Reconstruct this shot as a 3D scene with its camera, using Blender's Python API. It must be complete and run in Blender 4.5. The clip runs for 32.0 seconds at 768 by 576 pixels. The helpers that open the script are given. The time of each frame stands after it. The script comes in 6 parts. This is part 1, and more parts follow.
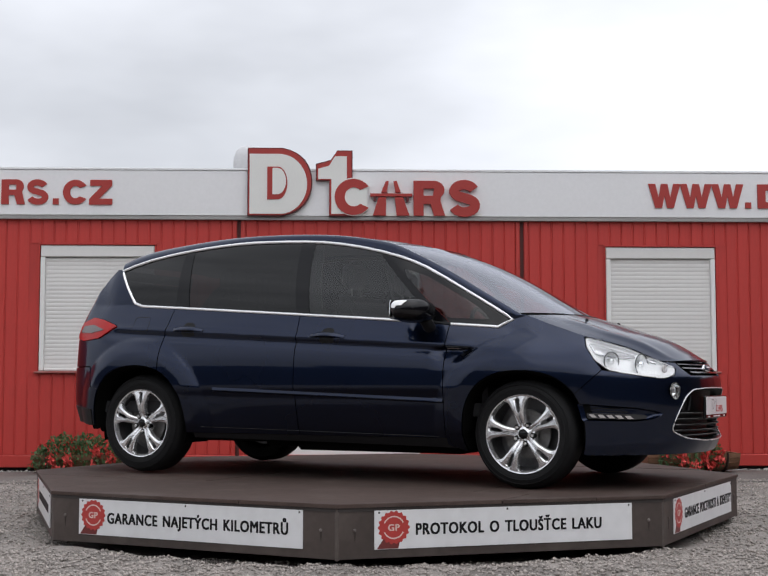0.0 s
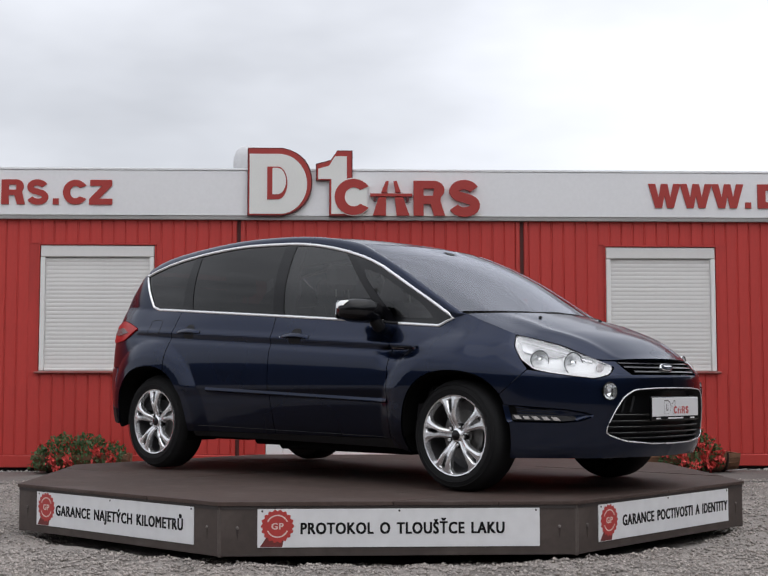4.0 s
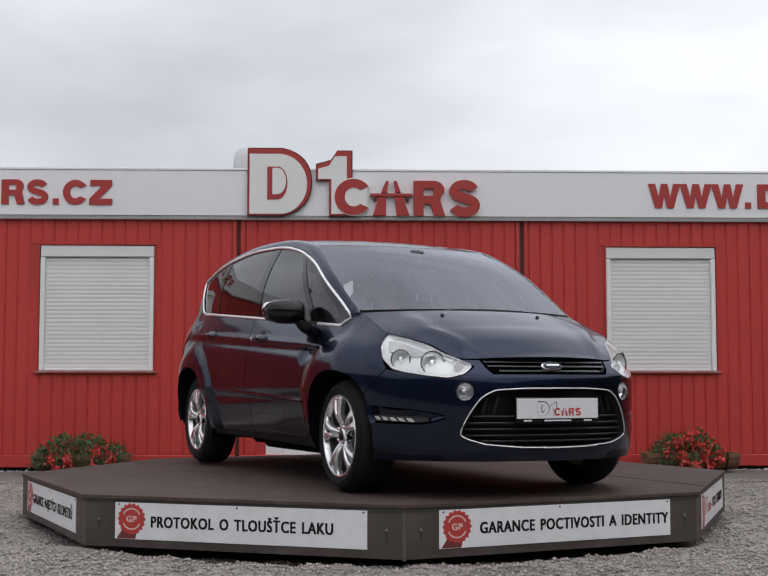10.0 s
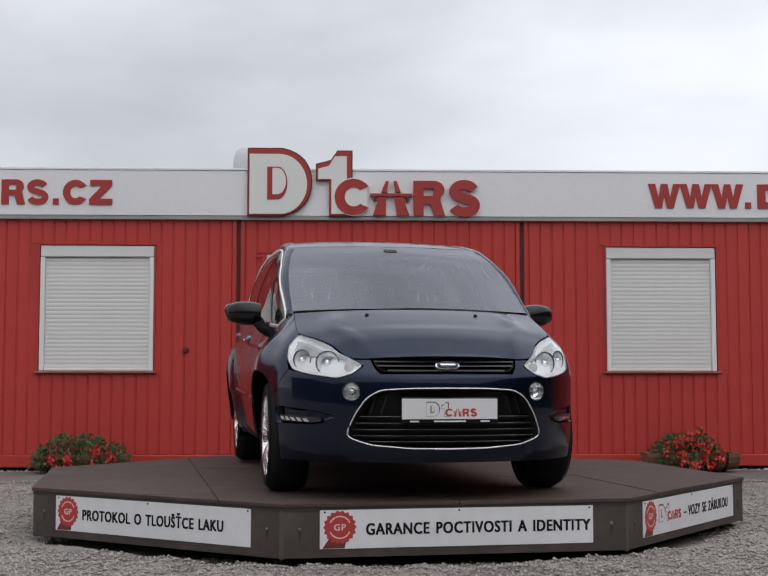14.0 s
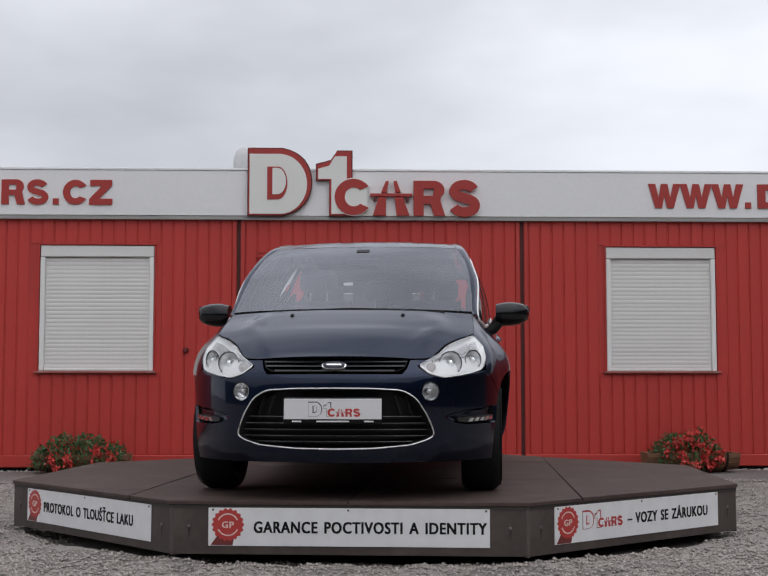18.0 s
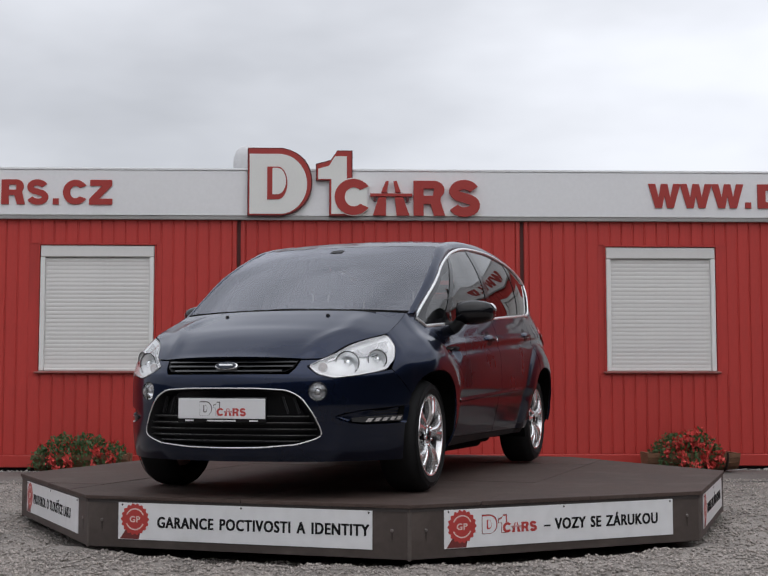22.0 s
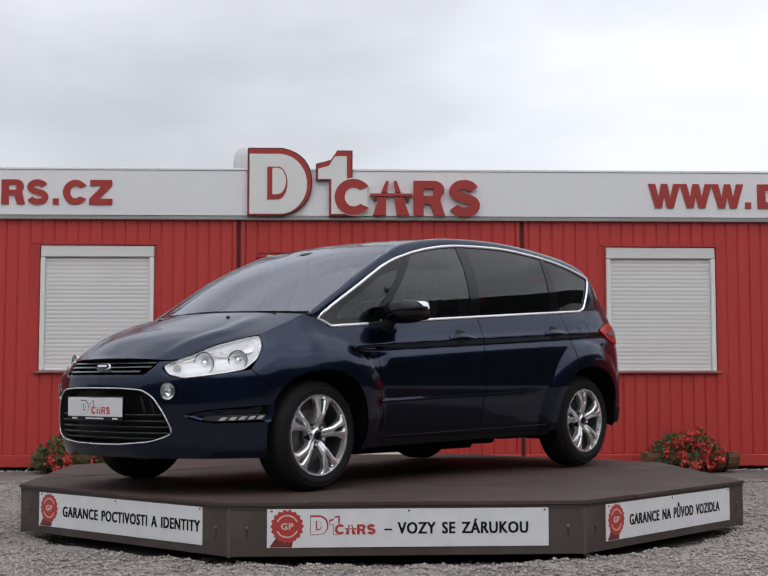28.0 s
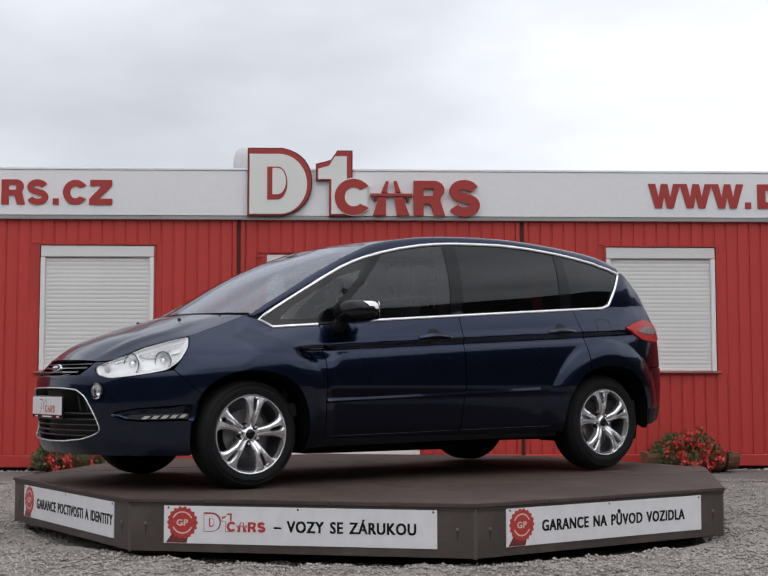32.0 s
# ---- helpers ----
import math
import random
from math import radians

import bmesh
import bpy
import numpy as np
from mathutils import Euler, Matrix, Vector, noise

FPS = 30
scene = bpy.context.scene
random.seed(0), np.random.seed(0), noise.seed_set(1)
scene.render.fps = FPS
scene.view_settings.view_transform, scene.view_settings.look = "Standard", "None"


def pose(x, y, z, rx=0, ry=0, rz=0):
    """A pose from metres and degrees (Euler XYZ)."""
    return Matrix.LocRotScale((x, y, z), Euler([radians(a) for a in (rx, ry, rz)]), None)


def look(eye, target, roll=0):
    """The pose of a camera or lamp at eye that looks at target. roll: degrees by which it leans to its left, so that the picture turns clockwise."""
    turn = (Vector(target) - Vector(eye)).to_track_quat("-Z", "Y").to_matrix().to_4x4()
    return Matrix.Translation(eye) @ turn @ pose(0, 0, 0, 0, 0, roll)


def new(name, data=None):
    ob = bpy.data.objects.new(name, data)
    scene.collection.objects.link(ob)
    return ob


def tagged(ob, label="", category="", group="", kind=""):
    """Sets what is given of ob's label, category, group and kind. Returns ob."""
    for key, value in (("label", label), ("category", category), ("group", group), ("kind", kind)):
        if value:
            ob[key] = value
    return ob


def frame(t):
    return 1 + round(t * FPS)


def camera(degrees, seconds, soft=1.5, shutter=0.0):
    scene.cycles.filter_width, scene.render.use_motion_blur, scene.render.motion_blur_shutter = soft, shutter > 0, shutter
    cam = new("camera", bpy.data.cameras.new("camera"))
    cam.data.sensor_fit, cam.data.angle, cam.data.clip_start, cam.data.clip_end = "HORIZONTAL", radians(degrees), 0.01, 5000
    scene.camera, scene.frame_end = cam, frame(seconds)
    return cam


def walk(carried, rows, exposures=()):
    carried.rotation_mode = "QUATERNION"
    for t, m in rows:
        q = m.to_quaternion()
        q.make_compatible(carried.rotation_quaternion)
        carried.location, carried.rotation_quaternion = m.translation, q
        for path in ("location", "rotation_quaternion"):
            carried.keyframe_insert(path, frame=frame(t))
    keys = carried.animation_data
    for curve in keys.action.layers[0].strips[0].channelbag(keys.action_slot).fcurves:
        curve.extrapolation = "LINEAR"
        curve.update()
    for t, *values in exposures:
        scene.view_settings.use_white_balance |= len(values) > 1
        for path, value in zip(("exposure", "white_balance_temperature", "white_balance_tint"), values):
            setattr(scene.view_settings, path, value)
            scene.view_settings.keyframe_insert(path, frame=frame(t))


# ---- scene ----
# World: x along the wall to the right, y away from the camera, z up. The turntable's axis stands at the origin.
TABLE_TOP = 0.325
TURN = -3.6973            # degrees a second
CAR_START, TABLE_START = -29.9, -29.27
FRONT_AXLE, CAR_SIDE = 1.456, -0.047   # front axle and centre line of the car, seen from the turntable's axis

cam = camera(33.35, 32.0, soft=1.4)
EYE = pose(-0.2783, -9.1087, 0.94, 94.303, 0, -1.972)
walk(cam, [(0, EYE), (32, EYE)], exposures=[(0, 0.03), (3, 0.02), (6, -0.05), (9, -0.11), (13, -0.17), (17, -0.22), (20, -0.20), (25, -0.15), (28, -0.09), (32, -0.02)])

# ---- light ----
world = bpy.data.worlds.new("overcast_sky")
scene.world = world
world.use_nodes = True
wn, wl = world.node_tree.nodes, world.node_tree.links
wn.clear()
w_out = wn.new("ShaderNodeOutputWorld")
w_bg = wn.new("ShaderNodeBackground")
w_sky = wn.new("ShaderNodeTexSky")
w_sky.sky_type, w_sky.sun_disc = "NISHITA", False
w_sky.sun_elevation, w_sky.sun_rotation = radians(57), radians(173)
w_co = wn.new("ShaderNodeTexCoord")
w_map = wn.new("ShaderNodeMapping")
w_map.inputs["Location"].default_value = (0.86, 0.267, 0.50)
w_map.inputs["Scale"].default_value = (1.0, 1.0, 2.6)
w_noise = wn.new("ShaderNodeTexNoise")
w_noise.inputs["Scale"].default_value = 1.8
w_noise.inputs["Detail"].default_value = 5
w_noise.inputs["Roughness"].default_value = 0.5
w_ramp = wn.new("ShaderNodeValToRGB")
w_ramp.color_ramp.elements[0].position, w_ramp.color_ramp.elements[0].color = 0.35, (5.1, 5.25, 5.65, 1)
w_ramp.color_ramp.elements[1].position, w_ramp.color_ramp.elements[1].color = 0.60, (7.9, 8.1, 8.65, 1)
w_mix = wn.new("ShaderNodeMix")
w_mix.data_type = "RGBA"
w_mix.inputs["Factor"].default_value = 0.94
wl.new(w_co.outputs["Generated"], w_map.inputs["Vector"])
wl.new(w_map.outputs["Vector"], w_noise.inputs["Vector"])
wl.new(w_noise.outputs["Fac"], w_ramp.inputs["Fac"])
wl.new(w_sky.outputs["Color"], w_mix.inputs["A"])
# the cloud layer grows brighter overhead and towards the hidden sun
w_xyz = wn.new("ShaderNodeSeparateXYZ")
w_up, w_side = wn.new("ShaderNodeMapRange"), wn.new("ShaderNodeMapRange")
for node, axis, lo, hi, a, b in ((w_up, "Z", 0.0, 1.0, 0.90, 1.45), (w_side, "X", -0.30, 0.40, 0.87, 1.11)):
    node.inputs["From Min"].default_value, node.inputs["From Max"].default_value = lo, hi
    node.inputs["To Min"].default_value, node.inputs["To Max"].default_value = a, b
    wl.new(w_co.outputs["Generated"], w_xyz.inputs[0])
    wl.new(w_xyz.outputs[axis], node.inputs["Value"])
w_mul, w_lit = wn.new("ShaderNodeMath"), wn.new("ShaderNodeMix")
w_mul.operation = "MULTIPLY"
w_lit.data_type, w_lit.blend_type, w_lit.clamp_result = "RGBA", "MULTIPLY", False
w_lit.inputs["Factor"].default_value = 1.0
wl.new(w_up.outputs["Result"], w_mul.inputs[0])
wl.new(w_side.outputs["Result"], w_mul.inputs[1])
wl.new(w_ramp.outputs["Color"], w_lit.inputs["A"])
wl.new(w_mul.outputs[0], w_lit.inputs["B"])
wl.new(w_lit.outputs["Result"], w_mix.inputs["B"])
wl.new(w_mix.outputs["Result"], w_bg.inputs["Color"])
wl.new(w_bg.outputs["Background"], w_out.inputs["Surface"])
w_bg.inputs["Strength"].default_value = 0.130

sun = new("sun", bpy.data.lights.new("sun", "SUN"))
sun.data.energy, sun.data.angle, sun.data.color = 0.7, radians(80), (1.0, 0.97, 0.93)
sun.matrix_world = look((1, -7.5, 12), (0, 0, 0))


# ---- materials ----
def material(name, color, rough=0.6, metal=0.0, spread=0.12, grain=60.0, stain=2.0, bump=0.0, bump_scale=120.0, coat=0.0, vary=0.0, stain_color=None, stain_amount=0.0, stretch=(1, 1, 1), spec=0.5, edge=None, island=False):
    """A surface with fine grain, slow stains, and a difference from piece to piece."""
    m = bpy.data.materials.new(name)
    m.use_nodes = True
    nodes, links = m.node_tree.nodes, m.node_tree.links
    bsdf = nodes["Principled BSDF"]
    bsdf.inputs["Roughness"].default_value, bsdf.inputs["Metallic"].default_value = rough, metal
    bsdf.inputs["Coat Weight"].default_value = coat
    bsdf.inputs["Coat Roughness"].default_value = 0.04
    bsdf.inputs["Specular IOR Level"].default_value = spec
    if edge:
        bsdf.inputs["Specular Tint"].default_value = (*edge, 1)
    co = nodes.new("ShaderNodeTexCoord")
    mp = nodes.new("ShaderNodeMapping")
    mp.inputs["Scale"].default_value = stretch
    links.new(co.outputs["Object"], mp.inputs["Vector"])
    fine, slow = nodes.new("ShaderNodeTexNoise"), nodes.new("ShaderNodeTexNoise")
    fine.inputs["Scale"].default_value, fine.inputs["Detail"].default_value = grain, 4
    slow.inputs["Scale"].default_value, slow.inputs["Detail"].default_value = stain, 5
    links.new(mp.outputs["Vector"], fine.inputs["Vector"])
    links.new(mp.outputs["Vector"], slow.inputs["Vector"])
    add = nodes.new("ShaderNodeMath")
    add.operation = "ADD"
    links.new(fine.outputs["Fac"], add.inputs[0])
    links.new(slow.outputs["Fac"], add.inputs[1])
    last = add
    if vary:
        info = nodes.new("ShaderNodeNewGeometry" if island else "ShaderNodeObjectInfo")
        mul = nodes.new("ShaderNodeMath")
        mul.operation = "MULTIPLY_ADD"
        mul.inputs[1].default_value = vary
        links.new(info.outputs["Random Per Island" if island else "Random"], mul.inputs[0])
        links.new(add.outputs[0], mul.inputs[2])
        last = mul
    rng = nodes.new("ShaderNodeMapRange")
    rng.inputs["From Min"].default_value, rng.inputs["From Max"].default_value = 0.6, 1.4 + vary
    rng.inputs["To Min"].default_value, rng.inputs["To Max"].default_value = 1 - spread, 1 + spread
    links.new(last.outputs[0], rng.inputs["Value"])
    mix = nodes.new("ShaderNodeMix")
    mix.data_type, mix.blend_type = "RGBA", "MULTIPLY"
    mix.inputs["Factor"].default_value = 1.0
    mix.inputs["A"].default_value = (*color, 1)
    links.new(rng.outputs["Result"], mix.inputs["B"])
    out = mix.outputs["Result"]
    if stain_amount:
        blot = nodes.new("ShaderNodeTexNoise")
        blot.inputs["Scale"].default_value, blot.inputs["Detail"].default_value = stain * 2.7, 6
        links.new(mp.outputs["Vector"], blot.inputs["Vector"])
        ramp = nodes.new("ShaderNodeMapRange")
        ramp.inputs["From Min"].default_value, ramp.inputs["From Max"].default_value = 0.5, 0.72
        ramp.inputs["To Max"].default_value = stain_amount
        links.new(blot.outputs["Fac"], ramp.inputs["Value"])
        mix2 = nodes.new("ShaderNodeMix")
        mix2.data_type = "RGBA"
        mix2.inputs["B"].default_value = (*(stain_color or color), 1)
        links.new(ramp.outputs["Result"], mix2.inputs["Factor"])
        links.new(out, mix2.inputs["A"])
        out = mix2.outputs["Result"]
    links.new(out, bsdf.inputs["Base Color"])
    rr = nodes.new("ShaderNodeMapRange")
    rr.inputs["To Min"].default_value, rr.inputs["To Max"].default_value = max(rough - 0.06, 0.02), min(rough + 0.08, 1)
    links.new(slow.outputs["Fac"], rr.inputs["Value"])
    links.new(rr.outputs["Result"], bsdf.inputs["Roughness"])
    if bump:
        bn, bp = nodes.new("ShaderNodeTexNoise"), nodes.new("ShaderNodeBump")
        bn.inputs["Scale"].default_value, bn.inputs["Detail"].default_value = bump_scale, 3
        bp.inputs["Strength"].default_value, bp.inputs["Distance"].default_value = bump, 0.01
        links.new(mp.outputs["Vector"], bn.inputs["Vector"])
        links.new(bn.outputs["Fac"], bp.inputs["Height"])
        links.new(bp.outputs["Normal"], bsdf.inputs["Normal"])
    return m


def glass(name, tint, rough=0.0, gloss=1.52, sheen=(1, 1, 1)):
    """A thin pane: clear transmission with a tint, and a mirror gloss that grows at grazing angles."""
    m = bpy.data.materials.new(name)
    m.use_nodes = True
    nodes, links = m.node_tree.nodes, m.node_tree.links
    nodes.clear()
    out = nodes.new("ShaderNodeOutputMaterial")
    clear, shine, mix, fres = nodes.new("ShaderNodeBsdfTransparent"), nodes.new("ShaderNodeBsdfGlossy"), nodes.new("ShaderNodeMixShader"), nodes.new("ShaderNodeFresnel")
    clear.inputs["Color"].default_value = (*tint, 1)
    shine.inputs["Roughness"].default_value = rough
    shine.inputs["Color"].default_value = (*sheen, 1)
    fres.inputs["IOR"].default_value = gloss
    links.new(fres.outputs[0], mix.inputs["Fac"])
    links.new(clear.outputs[0], mix.inputs[1])
    links.new(shine.outputs[0], mix.inputs[2])
    links.new(mix.outputs[0], out.inputs["Surface"])
    return m


RED_WALL = material("red_sheet_paint", (0.485, 0.037, 0.029), 0.55, spread=0.12, grain=35, stain=0.9, bump=0.04, bump_scale=40, vary=0.25, stain_color=(0.27, 0.026, 0.022), stain_amount=0.5, stretch=(1, 1, 0.25))
RED_TRIM = material("red_trim_paint", (0.45, 0.036, 0.028), 0.45, spread=0.08, grain=40, stain=1.3, bump=0.03)
SILL = material("dusty_red_sill_paint", (0.34, 0.10, 0.085), 0.5, spread=0.15, grain=30, stain=4, stain_color=(0.40, 0.30, 0.28), stain_amount=0.5)
# Near-black: paints the shade under the cabins, and colours the planter soil.
GAP_DARK = material("gap_shade_and_soil", (0.012, 0.010, 0.010), 0.9)
SEAM_RED = material("dark_red_joint_strip", (0.07, 0.014, 0.012), 0.7)
FASCIA = material("light_grey_sheet", (0.80, 0.80, 0.81), 0.35, spread=0.035, grain=30, stain=0.7, bump=0.02, bump_scale=20)
TRIM_WHITE = material("white_trim", (0.82, 0.83, 0.84), 0.35, spread=0.03)
DOME = material("weathered_white_plastic", (0.62, 0.62, 0.63), 0.45, spread=0.08, grain=20, stain=3)
LETTER_RED = material("red_letter_face", (0.37, 0.032, 0.025), 0.4, spread=0.07, grain=50)
LETTER_EDGE = material("dark_red_letter_edge", (0.10, 0.012, 0.014), 0.5)
LETTER_WHITE = material("cream_letter_face", (0.76, 0.76, 0.73), 0.4, spread=0.04)
SHUTTER = material("white_shutter", (0.72, 0.71, 0.69), 0.4, spread=0.06, grain=25, stain=1.5, vary=0.8)
SHUTTER_RAIL = material("grey_white_rail", (0.80, 0.80, 0.78), 0.4, spread=0.04)
DECK = material("brown_film_plywood", (0.062, 0.0415, 0.035), 0.7, spec=0.3, spread=0.4, grain=18, stain=1.4, bump=0.10, bump_scale=60, vary=0.3, stain_color=(0.105, 0.082, 0.073), stain_amount=0.5)
SKIRT = material("brown_painted_board", (0.058, 0.043, 0.037), 0.6, spread=0.28, grain=25, stain=2.2, bump=0.05, vary=0.2, stain_color=(0.14, 0.115, 0.10), stain_amount=0.3)
CORNER_BROWN = material("scuffed_brown_corner", (0.085, 0.068, 0.060), 0.55, spread=0.3, grain=30, stain=4)
BOLT = material("dull_bolt_head", (0.16, 0.14, 0.13), 0.5, metal=0.5, spread=0.3)
RUST = material("dark_rust_run", (0.036, 0.026, 0.022), 0.8, spread=0.3)
EDGE_DARK = material("dark_deck_edge", (0.04, 0.032, 0.03), 0.6)
SIGN_WHITE = material("white_sign_board", (0.74, 0.74, 0.75), 0.3, spread=0.05, grain=12, stain=3.0, stain_color=(0.55, 0.54, 0.53), stain_amount=0.25)
INK = material("black_ink", (0.007, 0.007, 0.008), 0.6, spec=0.2)
SEAL = material("red_seal_ink", (0.45, 0.045, 0.04), 0.4, spread=0.1)
SEAL_DARK = material("dark_red_ribbon_ink", (0.16, 0.03, 0.028), 0.4)
SEAL_LIGHT = material("pale_seal_ink", (0.72, 0.55, 0.5), 0.4)
STEEL = material("grey_steel", (0.35, 0.34, 0.33), 0.4, metal=0.8)
GRAVEL = material("grey_gravel", (0.255, 0.229, 0.209), 0.95, spread=0.6, grain=70, stain=1.2, bump=1.0, bump_scale=45, stain_color=(0.115, 0.108, 0.10), stain_amount=0.5)
STONE = material("grey_stone_chips", (0.345, 0.308, 0.282), 0.9, spread=0.6, grain=30, stain=6, vary=1.0, island=True)
PAVING = material("dark_pavement", (0.15, 0.138, 0.128), 0.9, spread=0.35, grain=50, stain=1.6, bump=0.3, bump_scale=90)
KERB = material("pale_concrete", (0.42, 0.41, 0.39), 0.85, spread=0.2, bump=0.2)
WOOD = material("weathered_barrel_wood", (0.20, 0.10, 0.055), 0.75, spread=0.35, grain=30, stain=5, bump=0.3, bump_scale=50, vary=0.4, stretch=(1, 6, 6))
IRON = material("rusty_iron_hoop", (0.06, 0.045, 0.04), 0.6, metal=0.6)
LEAF = material("green_leaf", (0.05, 0.10, 0.03), 0.55, spread=0.4, grain=25, stain=8)
BLOOM = material("coral_red_petal", (0.60, 0.06, 0.05), 0.6, spread=0.25, grain=40, stain=9)
ROOF_GREY = material("grey_roof_sheet", (0.35, 0.35, 0.36), 0.6)
DOOR_WHITE = material("white_door_paint", (0.78, 0.78, 0.78), 0.35, spread=0.03)
PANE_DARK = glass("door_pane", (0.35, 0.37, 0.38))
DARK_SURROUND = material("unseen_dark_surround", (0.045, 0.045, 0.05), 0.8, spread=0.2, grain=3, stain=0.2)


# ---- building blocks ----
def mesh_of(name, bm, mat, smooth=False):
    me = bpy.data.meshes.new(name)
    bm.to_mesh(me)
    bm.free()
    me.materials.append(mat)
    if smooth:
        me.shade_smooth()
    return me


def part(name, bm, mat, parent=None, label="", smooth=False, m=None):
    """Links a bmesh (or a mesh) as one object under a thing or a part."""
    me = mesh_of(name, bm, mat, smooth) if isinstance(bm, bmesh.types.BMesh) else bm
    ob = new(name, me)
    if parent:
        ob.parent = parent
    if m is not None:
        ob.matrix_local = m
    return tagged(ob, label)


def empty(name, m=None):
    ob = new(name)
    if m is not None:
        ob.matrix_world = m
    return ob


def box(bm, x0, x1, y0, y1, z0, z1, bevel=0.0):
    v = [bm.verts.new((x, y, z)) for z in (z0, z1) for x, y in ((x0, y0), (x1, y0), (x1, y1), (x0, y1))]
    f = [bm.faces.new([v[i] for i in q]) for q in ((3, 2, 1, 0), (4, 5, 6, 7), (0, 1, 5, 4), (1, 2, 6, 5), (2, 3, 7, 6), (3, 0, 4, 7))]
    if bevel:
        edges = list({e for g in f for e in g.edges})
        bmesh.ops.bevel(bm, geom=edges, offset=bevel, segments=1, affect="EDGES", profile=0.5)
    return bm


def cube(x0, x1, y0, y1, z0, z1, bevel=0.0):
    return box(bmesh.new(), x0, x1, y0, y1, z0, z1, bevel)


def prism(points, depth, bm=None, holes=()):
    """A plate in the x-z plane with its front at y = 0 and its back at y = depth; holes are outlines inside it."""
    bm = bm or bmesh.new()
    loops = [list(points)] + [list(h) for h in holes]
    co, edges = [], []
    for lp in loops:
        k = len(co)
        co += [Vector(p) for p in lp]
        edges += [(k + i, k + (i + 1) % len(lp)) for i in range(len(lp))]
    from mathutils.geometry import delaunay_2d_cdt
    vs, es, fs, *_ = delaunay_2d_cdt(co, edges, [], 0, 1e-6)
    def inside(p, lp):
        hit = False
        for (ax, ay), (bx, by) in zip(lp, lp[1:] + lp[:1]):
            if (ay > p[1]) != (by > p[1]) and p[0] < (bx - ax) * (p[1] - ay) / (by - ay) + ax:
                hit = not hit
        return hit
    a = [bm.verts.new((v.x, 0, v.y)) for v in vs]
    b = [bm.verts.new((v.x, depth, v.y)) for v in vs]
    for f in fs:
        c = sum((vs[i] for i in f), Vector((0, 0))) / len(f)
        if inside(c, loops[0]) and not any(inside(c, h) for h in loops[1:]):
            bm.faces.new([a[i] for i in f])
            bm.faces.new([b[i] for i in reversed(f)])
    for e in [e for e in bm.edges if e.is_boundary and e.verts[0] in set(a)]:
        i, j = a.index(e.verts[0]), a.index(e.verts[1])
        bm.faces.new((a[i], a[j], b[j], b[i]))
    bmesh.ops.recalc_face_normals(bm, faces=bm.faces)
    return bm


def tube(bm, pts, r, sides=8, closed=False, squash=1.0):
    """A round bar along a line of points."""
    pts = [Vector(p) for p in pts]
    n, rings = len(pts), []
    for i, p in enumerate(pts):
        d = (pts[(i + 1) % n] - pts[i - 1]) if closed else (pts[min(i + 1, n - 1)] - pts[max(i - 1, 0)])
        d.normalize()
        up = Vector((0, 0, 1)) if abs(d.z) < 0.9 else Vector((0, 1, 0))
        s = d.cross(up).normalized()
        u = s.cross(d)
        rings.append([bm.verts.new(p + s * math.cos(2 * math.pi * k / sides) * r + u * math.sin(2 * math.pi * k / sides) * r * squash) for k in range(sides)])
    for i in range(n if closed else n - 1):
        a, b = rings[i], rings[(i + 1) % n]
        for k in range(sides):
            bm.faces.new((a[k], a[(k + 1) % sides], b[(k + 1) % sides], b[k]))
    if not closed:
        bm.faces.new(rings[0][::-1])
        bm.faces.new(rings[-1])
    return bm


def lathe(bm, profile, sides=32, axis="z", m=Matrix(), caps=False):
    """A body of revolution from (radius, height) pairs."""
    rings = []
    for r, h in profile:
        ring = []
        for k in range(sides):
            a = 2 * math.pi * k / sides
            p = {"z": (r * math.cos(a), r * math.sin(a), h), "y": (r * math.cos(a), h, r * math.sin(a)), "x": (h, r * math.cos(a), r * math.sin(a))}[axis]
            ring.append(bm.verts.new(m @ Vector(p)))
        rings.append(ring)
    for a, b in zip(rings, rings[1:]):
        for k in range(sides):
            bm.faces.new((a[k], a[(k + 1) % sides], b[(k + 1) % sides], b[k]))
    for ring, r in ((rings[0], profile[0][0]), (rings[-1], profile[-1][0])):
        if caps and r > 1e-4:
            bm.faces.new(ring)
    bmesh.ops.recalc_face_normals(bm, faces=bm.faces)
    return bm


